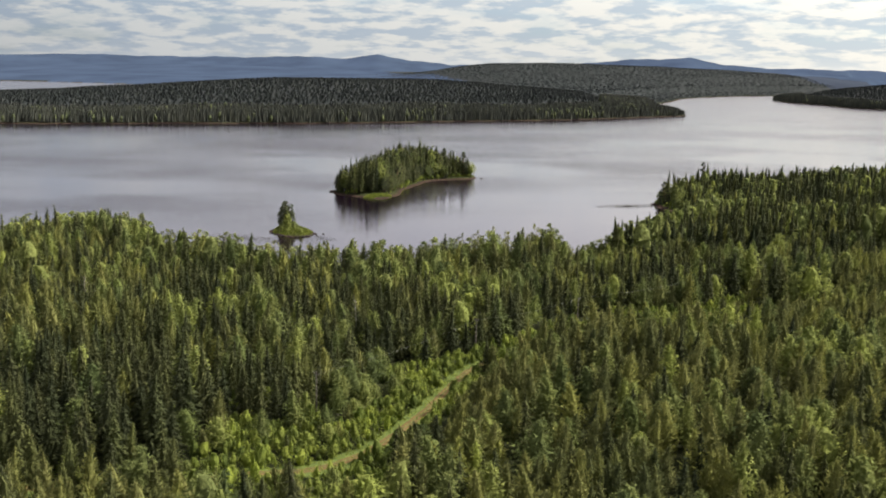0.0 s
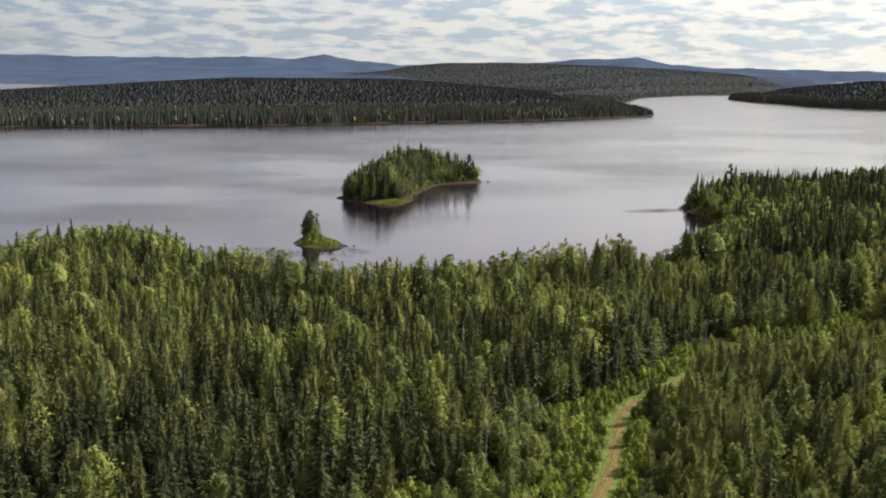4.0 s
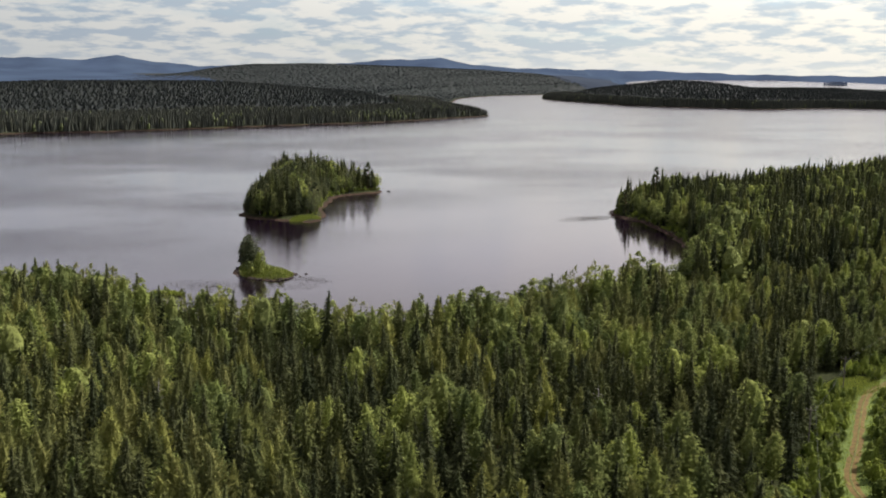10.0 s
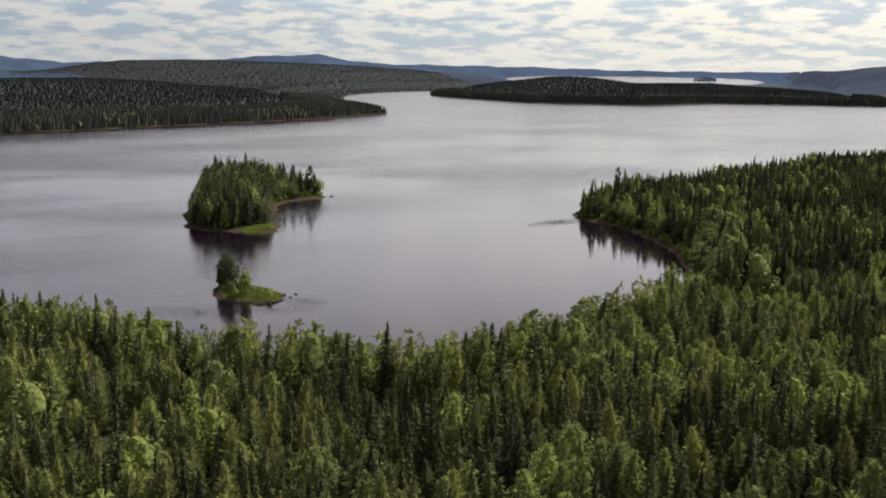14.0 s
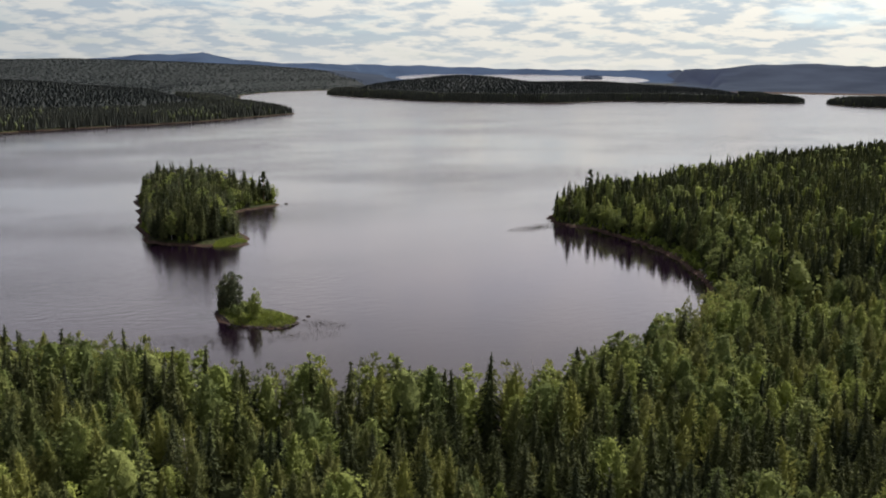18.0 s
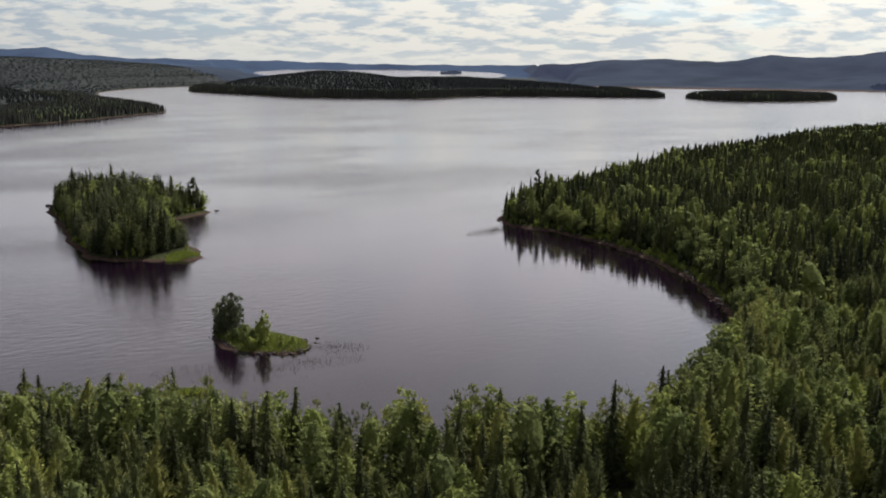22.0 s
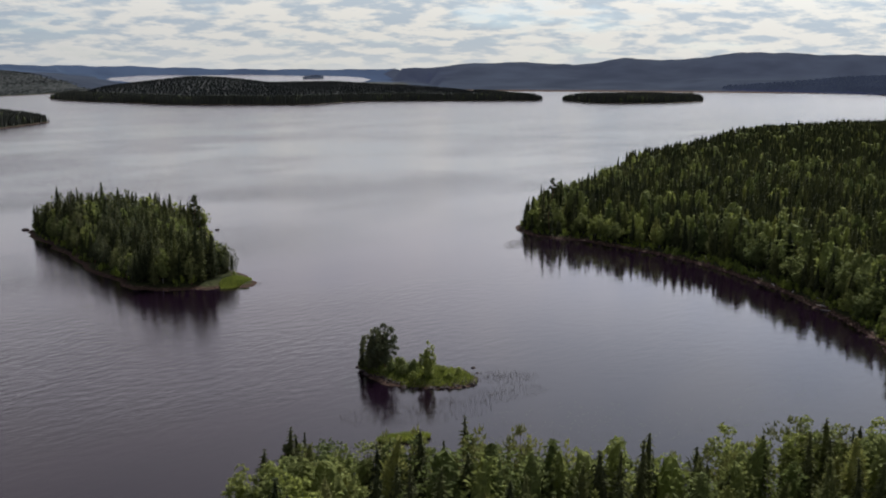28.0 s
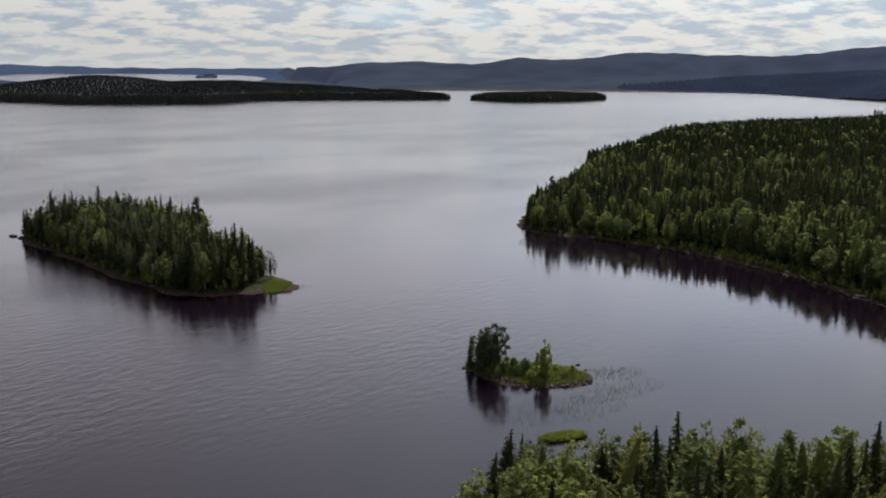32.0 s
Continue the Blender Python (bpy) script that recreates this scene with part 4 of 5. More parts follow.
def shrubs():
    def keep(x, y, z, d):
        q, side = near_line(TRACK, x, y)
        q2, _ = near_line(SPUR, x, y)
        k = ((q > 2.0) & (q < np.where(side > 0, 9.5, np.where(y > 200, 7.5, 5.5))) & (y < 300)) | ((q2 < 4.5) & (q > 2.2)) | ((x < -4) & (x > -40) & (y > 130) & (y < 172) & (q > 2.2))
        k = k & (np.hypot(x - 43, y - 254) > 7.0)
        return k if z is None else k & (rng.random(len(x)) < np.where((x < -38) & (y < 160), 0.2, 0.85))
    x, y, z, d = scatter(-70, 112, 122, 300, 1.55, keep)
    s = rng.uniform(0.35, 0.85, len(x)) + 0.75 * rng.random(len(x)) ** 4
    plant("shrub", 0, "track", x, y, z, s, s * rng.uniform(0.7, 1.2, len(x)))

    def keep2(x, y, z, d):
        if z is None:
            return (np.abs(signed(NEAR, x, y)) < 9) & (y < 545) & (y > 300)
        return (d > 0.6) & (d < 6.0) & (rng.random(len(x)) < 0.7)
    x, y, z, d = scatter(-180, 130, 300, 545, 1.9, keep2)
    s = rng.uniform(0.4, 1.0, len(x))
    plant("shrub", 0, "shore", x, y, z, s, s)

    def keep3(x, y, z, d):
        if z is None:
            return signed(BIG, x, y) > 0.6
        return (d < 5.0) & (rng.random(len(x)) < 0.35) & ~((y < 541) & (x > -42))
    x, y, z, d = scatter(-72, 26, 525, 695, 1.9, keep3)
    s = rng.uniform(0.5, 1.2, len(x))
    plant("shrub", 0, "isle", x, y, z, s, s)


isle_woods()
near_woods()
cape_woods()
far_woods()
shrubs()

STUFF_LABEL = {"near": "dense mixed lakeside stand of %s trees", "cape": "tall dark cape stand of %s trees", "cape_back": "back of the cape's dense %s wood",
               "isle": "inner %s trees of the wooded island", "far_shore": "%s wood on the opposite shore", "mid_rise": "dark %s of the flat peninsula's inner wood", "far_rise": "%s wood rising behind the opposite shore", "far_hill": "%s wood over the far ridge",
               "mid_land": "dark %s wood of the flat peninsula", "mid_back": "%s wood behind the flat peninsula", "low_isle": "dark %s wood on the low island", "right_hills": "%s wood on the blue slopes",
               "behind": "%s wood around the track and behind", "track": "bright young birch %s thicket along the track", "shore": "low green %s fringe on the stony shore"}


def join_woods():
    for (kind, detail, stretch), rows in WOODS.items():
        rows = np.concatenate(rows)
        if not len(rows):
            continue
        crown_mat, bark_mat, details = KINDS[kind]
        vs, fs, ms, ns, ts, o = [], [], [], [], [], 0
        for k, (crown, trunk) in enumerate(details[detail]):
            r = rows[rows[:, 0] == k]
            if not len(r):
                continue
            for part_i, geo in enumerate((crown, trunk)):
                if geo is None:
                    continue
                tv, tf = geo[0], geo[1]
                tn = geo[2] if len(geo) > 2 else np.where(np.abs(tv[:, :1]) + np.abs(tv[:, 1:2]) > 1e-6, tv * np.array([1, 1, 0]), np.array([[0, 0, 1.0]]))
                tn = tn / (np.linalg.norm(tn, axis=1)[:, None] + 1e-9)
                c, s = np.cos(r[:, 4])[:, None], np.sin(r[:, 4])[:, None]
                X = (tv[None, :, 0] * c - tv[None, :, 1] * s) * r[:, 5, None] + r[:, 1, None]
                Y = (tv[None, :, 0] * s + tv[None, :, 1] * c) * r[:, 5, None] + r[:, 2, None]
                Z = tv[None, :, 2] * r[:, 6, None] + r[:, 3, None]
                vs.append(np.stack([X, Y, Z], -1).reshape(-1, 3))
                ns.append(np.stack([tn[None, :, 0] * c - tn[None, :, 1] * s, tn[None, :, 0] * s + tn[None, :, 1] * c, np.repeat(tn[None, :, 2], len(r), 0)], -1).reshape(-1, 3))
                fs.append((tf[None] + (o + np.arange(len(r)) * len(tv))[:, None, None]).reshape(-1, 3))
                ms.append(np.full(len(r) * len(tf), part_i))
                ts.append(np.repeat((r[:, 1] * 7.31 + r[:, 2] * 3.77) % 1.0, len(tv)))
                o += len(r) * len(tv)
        me = path_mesh(kind.replace("hill_", "").replace("slope_", "").replace("far_", "").replace("canopy", "conifer") + "_wood", np.concatenate(vs), np.concatenate(fs), [crown_mat, bark_mat], np.concatenate(ms), False, np.concatenate(ns), np.concatenate(ts))
        tagged(new(kind.replace("hill_", "").replace("slope_", "").replace("far_", "").replace("canopy", "conifer") + "_wood", me), STUFF_LABEL.get(stretch, "%s wood") % kind.replace("hill_", "hazy ").replace("slope_", "hazy ").replace("far_", "").replace("canopy", "conifer"), "forest", kind="stuff")


join_woods()


def single_trees():
    for kind, rows in SINGLES.items():
        if not rows:
            continue
        crown_mat, bark_mat, details = KINDS[kind]
        protos = {}
        for level in (0, 3):
            protos[level] = [(path_mesh("trunk", *trunk, [bark_mat]) if trunk else None, path_mesh("crown", crown[0], crown[1], [crown_mat], None, False, crown[2]))
                             for crown, trunk in details[level]]
        if kind == "pine":
            protos["isle"] = [(path_mesh("trunk", *trunk, [bark_mat]), path_mesh("crown", crown[0], crown[1], [M_OLDPINE], None, False, crown[2])) for crown, trunk in details[3]]
        where = {"near": "on the near shore", "cape": "at the cape's edge", "isle": "on the wooded island"}
        for i, (x, y, z, w, h, stretch) in enumerate(rows):
            e = new(kind + "_tree")
            e.matrix_world = Matrix.LocRotScale((x, y, z), Euler((0, 0, rng.uniform(0, 6.28))), (w, w, h))
            tagged(e, LABELS[kind] + " " + where[stretch], "tree", {"spruce": "spruces", "pine": "pines", "birch": "birches"}[kind] + " " + where[stretch])
            pick = protos[3 if stretch == "near" or kind == "birch" else 0]
            pick = protos["isle"] if stretch == "isle" and kind == "pine" else pick
            t, c = pick[i % len(pick)]
            for nm, me in (("trunk", t), ("crown", c)):
                if me:
                    ob = new(nm, me)
                    ob.parent = e


single_trees()
# ---- helpers for things ----


def part(name, bm, material, parent=None, label=""):
    me = bpy.data.meshes.new(name)
    bm.to_mesh(me)
    bm.free()
    me.materials.append(material)
    ob = new(name, me)
    if parent:
        ob.parent = parent
    if label:
        ob["label"] = label
    return ob


def tube(points, radii, sides=6):
    bm = bmesh.new()
    rings = []
    for i, (p, r) in enumerate(zip(points, radii)):
        p = Vector(p)
        d = (Vector(points[min(i + 1, len(points) - 1)]) - Vector(points[max(i - 1, 0)])).normalized()
        q = d.to_track_quat("Z", "Y")
        rings.append([bm.verts.new(p + q @ Vector((r * math.cos(2 * math.pi * k / sides), r * math.sin(2 * math.pi * k / sides), 0))) for k in range(sides)])
    for a, b in zip(rings[:-1], rings[1:]):
        for k in range(sides):
            bm.faces.new((a[k], a[(k + 1) % sides], b[(k + 1) % sides], b[k]))
    bm.faces.new(rings[0][::-1])
    bm.faces.new(rings[-1])
    return bm


# ---- track through the wood ----


def ribbon(name, line, half, lift, material, label, side=0.0, ragged=0.25):
    p = np.asarray(line)
    d = np.gradient(p, axis=0)
    d /= np.linalg.norm(d, axis=1)[:, None]
    n = np.stack([-d[:, 1], d[:, 0]], -1)
    g = np.random.default_rng(len(line))
    verts, faces = [], []
    cols = 4
    for i in range(len(p)):
        for k in range(cols + 1):
            w = half * (2 * k / cols - 1)
            if k in (0, cols):
                w *= 1 + ragged * g.normal() * 0.5
            q = p[i] + n[i] * (side + w)
            verts.append((q[0], q[1], float(ground_z(q[0], q[1])) + lift - (0.10 if k in (0, cols) else 0.0)))
    for i in range(len(p) - 1):
        for k in range(cols):
            a = i * (cols + 1) + k
            faces.append((a, a + cols + 1, a + cols + 2, a + 1))
    tagged(new(name, path_mesh(name, verts, faces, [material], None, True)), label, "track", kind="structure")


def resample(line, gap):
    p = np.asarray(line)
    s = np.concatenate([[0], np.cumsum(np.linalg.norm(np.diff(p, axis=0), axis=1))])
    t = np.arange(0, s[-1], gap)
    return np.stack([np.interp(t, s, p[:, 0]), np.interp(t, s, p[:, 1])], -1)


M_VERGE = plain("grassy_verge", (0.088, 0.118, 0.030), 0.95, 0.35, 0.8)
M_TRACKGRASS = plain("worn_track_grass", (0.100, 0.104, 0.034), 0.95, 0.4, 1.5)
TRACKLINE = resample(TRACK, 1.5)
ribbon("track_verge", TRACKLINE, 3.0, 0.10, M_VERGE, "grassy verge of the forest track")
ribbon("track", TRACKLINE, 1.05, 0.17, M_DIRT, "sandy forest track with two worn wheel ruts")
ribbon("track_middle", TRACKLINE, 0.22, 0.22, M_TRACKGRASS, "strip of grass between the track's wheel ruts", 0.0, 0.7)

# ---- sedge, reeds and floating leaves ----


def blades(name, centres, h, w, material, label, lean=0.25, category="reeds"):
    """Upright blades, one slim folded leaf each."""
    g = np.random.default_rng(len(centres))
    c = np.asarray(centres)
    n = len(c)
    a = g.uniform(0, 6.28, n)
    hh = h * g.uniform(0.5, 1.3, n)
    lx, ly = g.normal(size=n) * lean * hh, g.normal(size=n) * lean * hh
    dx, dy = np.cos(a) * w, np.sin(a) * w
    base = c
    v = np.stack([base + np.stack([dx, dy, 0 * dx - 0.1], -1), base - np.stack([dx, dy, 0 * dx + 0.1], -1), base + np.stack([lx, ly, hh], -1)], 1).reshape(-1, 3)
    f = np.arange(3 * n).reshape(-1, 3)
    tagged(new(name, path_mesh(name, v, f, [material])), label, category, kind="stuff")


def blob(cx, cy, rx, ry, n, turn=0.0, power=0.5, seed=1):
    g = np.random.default_rng(seed)
    a, r = g.uniform(0, 6.28, n), g.random(n) ** power
    u, v = rx * r * np.cos(a), ry * r * np.sin(a)
    c, s = math.cos(radians(turn)), math.sin(radians(turn))
    return cx + u * c - v * s, cy + u * s + v * c


def on_water(xy):
    return np.stack([xy[0], xy[1], np.zeros(len(xy[0]))], -1)


def on_land(xy):
    return np.stack([xy[0], xy[1], np.maximum(ground_z(*xy), 0)], -1)


def sedge_islet():
    e = new("sedge_islet")
    e.location = (-93, 393, 0)
    tagged(e, "bright green sedge tussock standing in shallow water", "sedge islet")
    bm = bmesh.new()
    bmesh.ops.create_icosphere(bm, subdivisions=3, radius=1.0)
    for v in bm.verts:
        k = 1 + 0.18 * noise.noise(v.co * 2.3)
        v.co = Vector((v.co.x * 5.2 * k, v.co.y * 1.9 * k, v.co.z * 0.45))
    ob = part("peat_mound", bm, M_GROUND, e)
    ob.rotation_euler.z = radians(-32)
    x, y = blob(0, 0, 5.3, 2.0, 2600, -32, 0.5, 5)
    g = np.random.default_rng(3)
    n = len(x)
    a, h = g.uniform(0, 6.28, n), g.uniform(0.4, 1.0, n)
    p = np.stack([x, y, np.full(n, 0.15)], -1)
    s = np.stack([np.cos(a) * 0.09, np.sin(a) * 0.09, 0 * a], -1)
    top = p + np.stack([g.normal(size=n) * 0.25, g.normal(size=n) * 0.25, h], -1)
    me = path_mesh("sedge_cover", np.stack([p + s, p - s, top], 1).reshape(-1, 3), np.arange(3 * n).reshape(-1, 3), [M_GRASS])
    new("sedge_cover", me).parent = e


sedge_islet()
reed = [on_water(blob(-49, 405, 9, 5, 700, -40, 0.7, 11)), on_water(blob(-80, 402, 17, 8, 1500, -30, 0.7, 12)), on_water(blob(-60, 398, 14, 6, 900, -20, 0.7, 13)),
        on_water(blob(99, 516, 19, 6.5, 2400, 16, 0.8, 14)), on_water(blob(-29, 529, 5, 2.0, 160, -10, 0.8, 15)), on_water(blob(-110, 396, 10, 4, 200, 0, 0.7, 16))]
blades("reed_bed", np.concatenate(reed), 0.6, 0.02, M_REED, "thin brown reeds standing sparsely in shallow water")
tip = blob(-33, 534, 8, 4.0, 2600, 25, 0.5, 21)
tip2 = blob(16, 634, 7, 3.0, 1200, 30, 0.5, 22)
blades("sedge", np.concatenate([on_land(tip), on_land(tip2)]), 0.9, 0.10, M_GRASS, "bright green sedge on the wooded island's tips", 0.25, "sedge")
edge = blob(-62.5, 421, 20, 9.0, 9000, 100, 0.5, 23)
keepm = signed(SMALL, *edge) > -0.2
blades("sedge", on_land((edge[0][keepm], edge[1][keepm])), 0.8, 0.10, M_GRASS, "lush green sedge covering the small islet", 0.3, "sedge")
lawn = blob(43, 254, 8.5, 5.0, 5000, 35, 0.5, 24)
blades("meadow_grass", on_land(lawn), 0.4, 0.09, M_GRASS, "bright green grass in the clearing by the track", 0.4, "grass")


yard = blob(97, 297, 5.5, 4.0, 1500, 0, 0.5, 25)
blades("meadow_grass", on_land(yard), 0.45, 0.10, M_GRASS, "green grass round the small shed", 0.4, "grass")


def verge_grass():
    ln = resample(TRACK, 0.5)
    g = np.random.default_rng(31)
    i = g.integers(0, len(ln), 9000)
    off = g.normal(size=(9000, 2)) * 1.9
    q = ln[i] + off
    dd, _ = near_line(TRACK, q[:, 0], q[:, 1])
    q = q[(dd > 1.0) | ((dd < 0.25) & (g.random(9000) < 0.5))]
    blades("verge_grass", on_land((q[:, 0], q[:, 1])), 0.45, 0.10, M_GRASS, "tall green grass along the track's verge", 0.4, "grass")


verge_grass()


def bank_grass():
    """Sedge tufts on the open bank between the cape's trees and the stones."""
    spots = []
    for k, (x, y, rx, ry, turn) in enumerate(((88.5, 399.0, 4.5, 1.3, 58), (98.5, 416.0, 3.2, 1.2, 60), (106.5, 430.0, 5.0, 1.6, 62), (110.0, 440.0, 4.0, 1.4, 70),
                                              (114.5, 455.0, 5.0, 1.5, 75), (76.5, 383.0, 3.0, 1.2, 52), (117.5, 478.0, 4.0, 1.2, 82))):
        spots.append(np.stack(blob(x, y, rx, ry, 420, turn, 0.6, 60 + k), -1))
    q = np.concatenate(spots)
    blades("bank_grass", on_land((q[:, 0], q[:, 1])), 0.55, 0.10, M_GRASS, "bright green sedge on the stony bank", 0.45, "grass")


bank_grass()

M_PAD = plain("lily_leaf", (0.045, 0.06, 0.03), 0.7, 0.3, 4.0)


def lily_pads():
    x, y = blob(-62, 374, 36, 13, 380, -38, 0.6, 41)
    x2, y2 = blob(-10, 352, 34, 10, 200, 10, 0.6, 42)
    x, y = np.concatenate([x, x2]), np.concatenate([y, y2])
    k = np.maximum(signed(NEAR, x, y), signed(SMALL, x, y)) < -3
    x, y = x[k], y[k]
    g = np.random.default_rng(43)
    vs, fs = [], []
    for i, (px, py) in enumerate(zip(x, y)):
        r = g.uniform(0.08, 0.17)
        a0 = g.uniform(0, 6.28)
        tx, ty = g.normal() * 0.05, g.normal() * 0.05
        o = len(vs)
        for q in range(6):
            a = a0 + q * 0.95
            vs.append((px + r * math.cos(a), py + r * math.sin(a), 0.02 + r * (tx * math.cos(a) + ty * math.sin(a))))
        fs += [(o, o + 1, o + 2), (o, o + 2, o + 3), (o, o + 3, o + 4), (o, o + 4, o + 5)]
    tagged(new("water_lilies", path_mesh("water_lilies", vs, fs, [M_PAD])), "scattered small lily leaves floating near the shore", "lily leaves", kind="stuff")


lily_pads()

# ---- stones ----


def stone_mesh(seed, fine=2):
    bm = bmesh.new()
    bmesh.ops.create_icosphere(bm, subdivisions=fine, radius=1.0)
    off = Vector((seed * 3.1, seed * 1.7, 0))
    for v in bm.verts:
        k = 1 + 0.35 * noise.noise(v.co * 1.3 + off) + 0.12 * noise.noise(v.co * 3.5 + off)
        v.co = v.co * k
        v.co.z *= 0.62
    me = bpy.data.meshes.new("stone")
    bm.to_mesh(me)
    bm.free()
    me.materials.append(M_ROCK)
    return me


STONES = [stone_mesh(k) for k in range(6)]


def lay_stone(x, y, r, label, group):
    z = max(float(ground_z(x, y)), -0.15)
    ob = new("stone", STONES[rng.integers(0, 6)])
    ob.matrix_world = Matrix.LocRotScale((x, y, z + r * 0.12), Euler((0, 0, rng.uniform(0, 6.28))), (r * rng.uniform(0.8, 1.4), r, r * rng.uniform(0.7, 1.0)))
    tagged(ob, label, "stone", group)


def stones():
    pts = resample(np.vstack([SMALL, SMALL[:1]]), 0.9)
    for p in pts:
        for k in range(2 if p[0] < -58 or p[1] < 412 else 1):
            q = p + rng.normal(size=2) * 0.55
            lay_stone(q[0], q[1], rng.uniform(0.18, 0.6), "grey rounded stone at the small islet's edge", "stones round the small islet")
    for x, y, r in ((-48.5, 414.5, 0.7), (-51, 411, 0.5), (-32.5, 692.5, 1.5), (27, 633, 0.9), (-67.4, 434.9, 0.8)):
        lay_stone(x, y, r, "dark boulder standing out of the water", "boulders in the lake")
    # along the bay
    pts = resample(NEAR[(NEAR[:, 0] > -140) & (NEAR[:, 0] < 130) & (NEAR[:, 1] > 300) & (NEAR[:, 1] < 545)], 1.1)
    vs, fs, o = [], [], 0
    me = stone_mesh(9, 1)
    base = np.array([v.co[:] for v in me.vertices])
    tri = np.array([p.vertices[:] for p in me.polygons])
    for p in pts:
        for k in range(2):
            q = p + rng.normal(size=2) * 0.9
            r = rng.uniform(0.15, 0.55)
            z = max(float(ground_z(q[0], q[1])), -0.1)
            a = rng.uniform(0, 6.28)
            c, s = math.cos(a), math.sin(a)
            vs.append(np.stack([(base[:, 0] * c - base[:, 1] * s) * r + q[0], (base[:, 0] * s + base[:, 1] * c) * r + q[1], base[:, 2] * r + z + 0.05], -1))
            fs.append(tri + o)
            o += len(base)
    tagged(new("shore_stones", path_mesh("shore_stones", np.concatenate(vs), np.concatenate(fs), [M_SHORESTONE])), "wet reddish brown stones along the bay", "stones", kind="stuff")


stones()


# ---- trees of the small islet, each shaped for itself ----


def own_tree(name, x, y, crown, bark, leaves, h, r, label, limbs=0, lean=0.0):
    z = float(ground_z(x, y))
    e = new(name)
    e.location = (x, y, z)
    tagged(e, label, "tree")
    part("trunk", tube([(0, 0, -0.4), (lean * 0.3, 0, h * 0.35), (lean * 0.7, 0, h * 0.7), (lean, 0, h * 0.95)], [r, r * 0.8, r * 0.5, r * 0.12], 8), bark, e)
    for k in range(limbs):
        u = 0.45 + 0.5 * k / max(1, limbs)
        a = k * 2.4
        L = h * 0.2 * (1.2 - u) + 0.6
        z0 = h * u
        part("limb", tube([(lean * u, 0, z0), (lean * u + math.cos(a) * L * 0.5, math.sin(a) * L * 0.5, z0 + 0.2), (lean * u + math.cos(a) * L, math.sin(a) * L, z0 + 0.6)], [r * 0.3, r * 0.2, r * 0.06], 5), bark, e)
    c = new("crown", path_mesh("crown", crown[0] + np.array([lean * 0.7, 0, 0]), crown[1], [leaves], None, False, crown[2]))
    c.parent = e


def islet_trees():
    flat_top = lambda u: np.maximum(0.1, np.sin(np.pi * np.clip(0.26 + 0.58 * u, 0, 1)) ** 0.8 * np.where(u > 0.9, 0.85, 1.0))
    own_tree("pine_tree", -65.9, 427.0, lobed(11.6, 3.1, 0.16, flat_top, 26, 1100, 0.40, 201, (0.6, 0.3, 0.5), 0.5, 0.75, 0.55, (6, 4), 0.30), M_PINEBARK, M_OLDPINE, 11.2, 0.24,
             "old pine with a spreading flat-topped crown", 9, 0.0)
    own_tree("spruce_tree", -67.6, 433.0, spruce(8.4, 1.3, 300, 202), M_BARK, M_SPRUCE, 7.6, 0.12, "dark young spruce at the islet's stony end")
    own_tree("birch_tree", -67.2, 430.6, lobed(9.8, 2.3, 0.06, oval, 16, 760, 0.36, 203, (0.4, 0.0, 0.8), 0.6, 1.2, 0.55, (6, 4), 0.5), M_BIRCHBARK, M_OLDPINE, 8.8, 0.10, "dense dull green birch beside the old pine", 3)
    own_tree("birch_tree", -64.9, 430.6, lobed(8.4, 2.2, 0.06, oval, 14, 640, 0.36, 204, (0.4, 0.0, 0.8), 0.6, 1.2, 0.55, (6, 4), 0.5), M_BIRCHBARK, M_OLDPINE, 7.5, 0.09, "shorter leafy birch behind the old pine", 3)
    own_tree("pine_tree", -67.3, 428.4, lobed(10.4, 2.2, 0.12, long_oval, 16, 700, 0.40, 205, (0.5, 0.75, 0.35), 0.45, 1.3, 0.55, (6, 4), 0.45), M_PINEBARK, M_OLDPINE, 9.6, 0.13, "slender dark pine in the islet's clump", 3)
    own_tree("birch_tree", -63.9, 414.9, lobed(8.8, 1.9, 0.04, long_oval, 18, 760, 0.32, 206, (0.3, 0.5, 0.7), 0.6, 1.5, 0.42, (6, 4), 0.55), M_BIRCHBARK, M_BIRCH, 8.2, 0.08, "slim upright birch on the open end of the islet")
    g = np.random.default_rng(9)
    for x, y, s in ((-66.8, 424.0, 1.1), (-64.5, 422.5, 1.25), (-66.4, 420.5, 1.0), (-64.0, 419.5, 1.15), (-61.8, 421.5, 1.0), (-66.3, 417.2, 0.75), (-61.0, 417.5, 0.8),
                    (-59.0, 414.5, 0.6), (-57.5, 411.0, 0.8), (-60.8, 411.0, 0.55), (-67.0, 414.5, 0.5), (-62.5, 426.0, 1.0), (-68.3, 424.5, 0.7), (-62.6, 428.5, 0.9), (-68.2, 427.5, 0.7)):
        e = new("willow_bush")
        e.location = (x, y, float(ground_z(x, y)))
        tagged(e, "round green willow bush on the small islet", "bush", "bushes on the small islet")
        c = tree_crown(2.5 * s, 1.5 * s, 200, 0.2, int(g.integers(1000)), 0.0, oval, 0.34, (7, 4), (0.3, 0.1, 1.0), 0.6)
        new("foliage", path_mesh("foliage", c[0], c[1], [M_BIRCH], None, False, c[2])).parent = e
        part("stem", tube([(0, 0, -0.3), (0.1, 0, 1.2 * s), (0.15, 0.1, 2.1 * s)], [0.05, 0.04, 0.01], 5), M_BARK, e)


islet_trees()


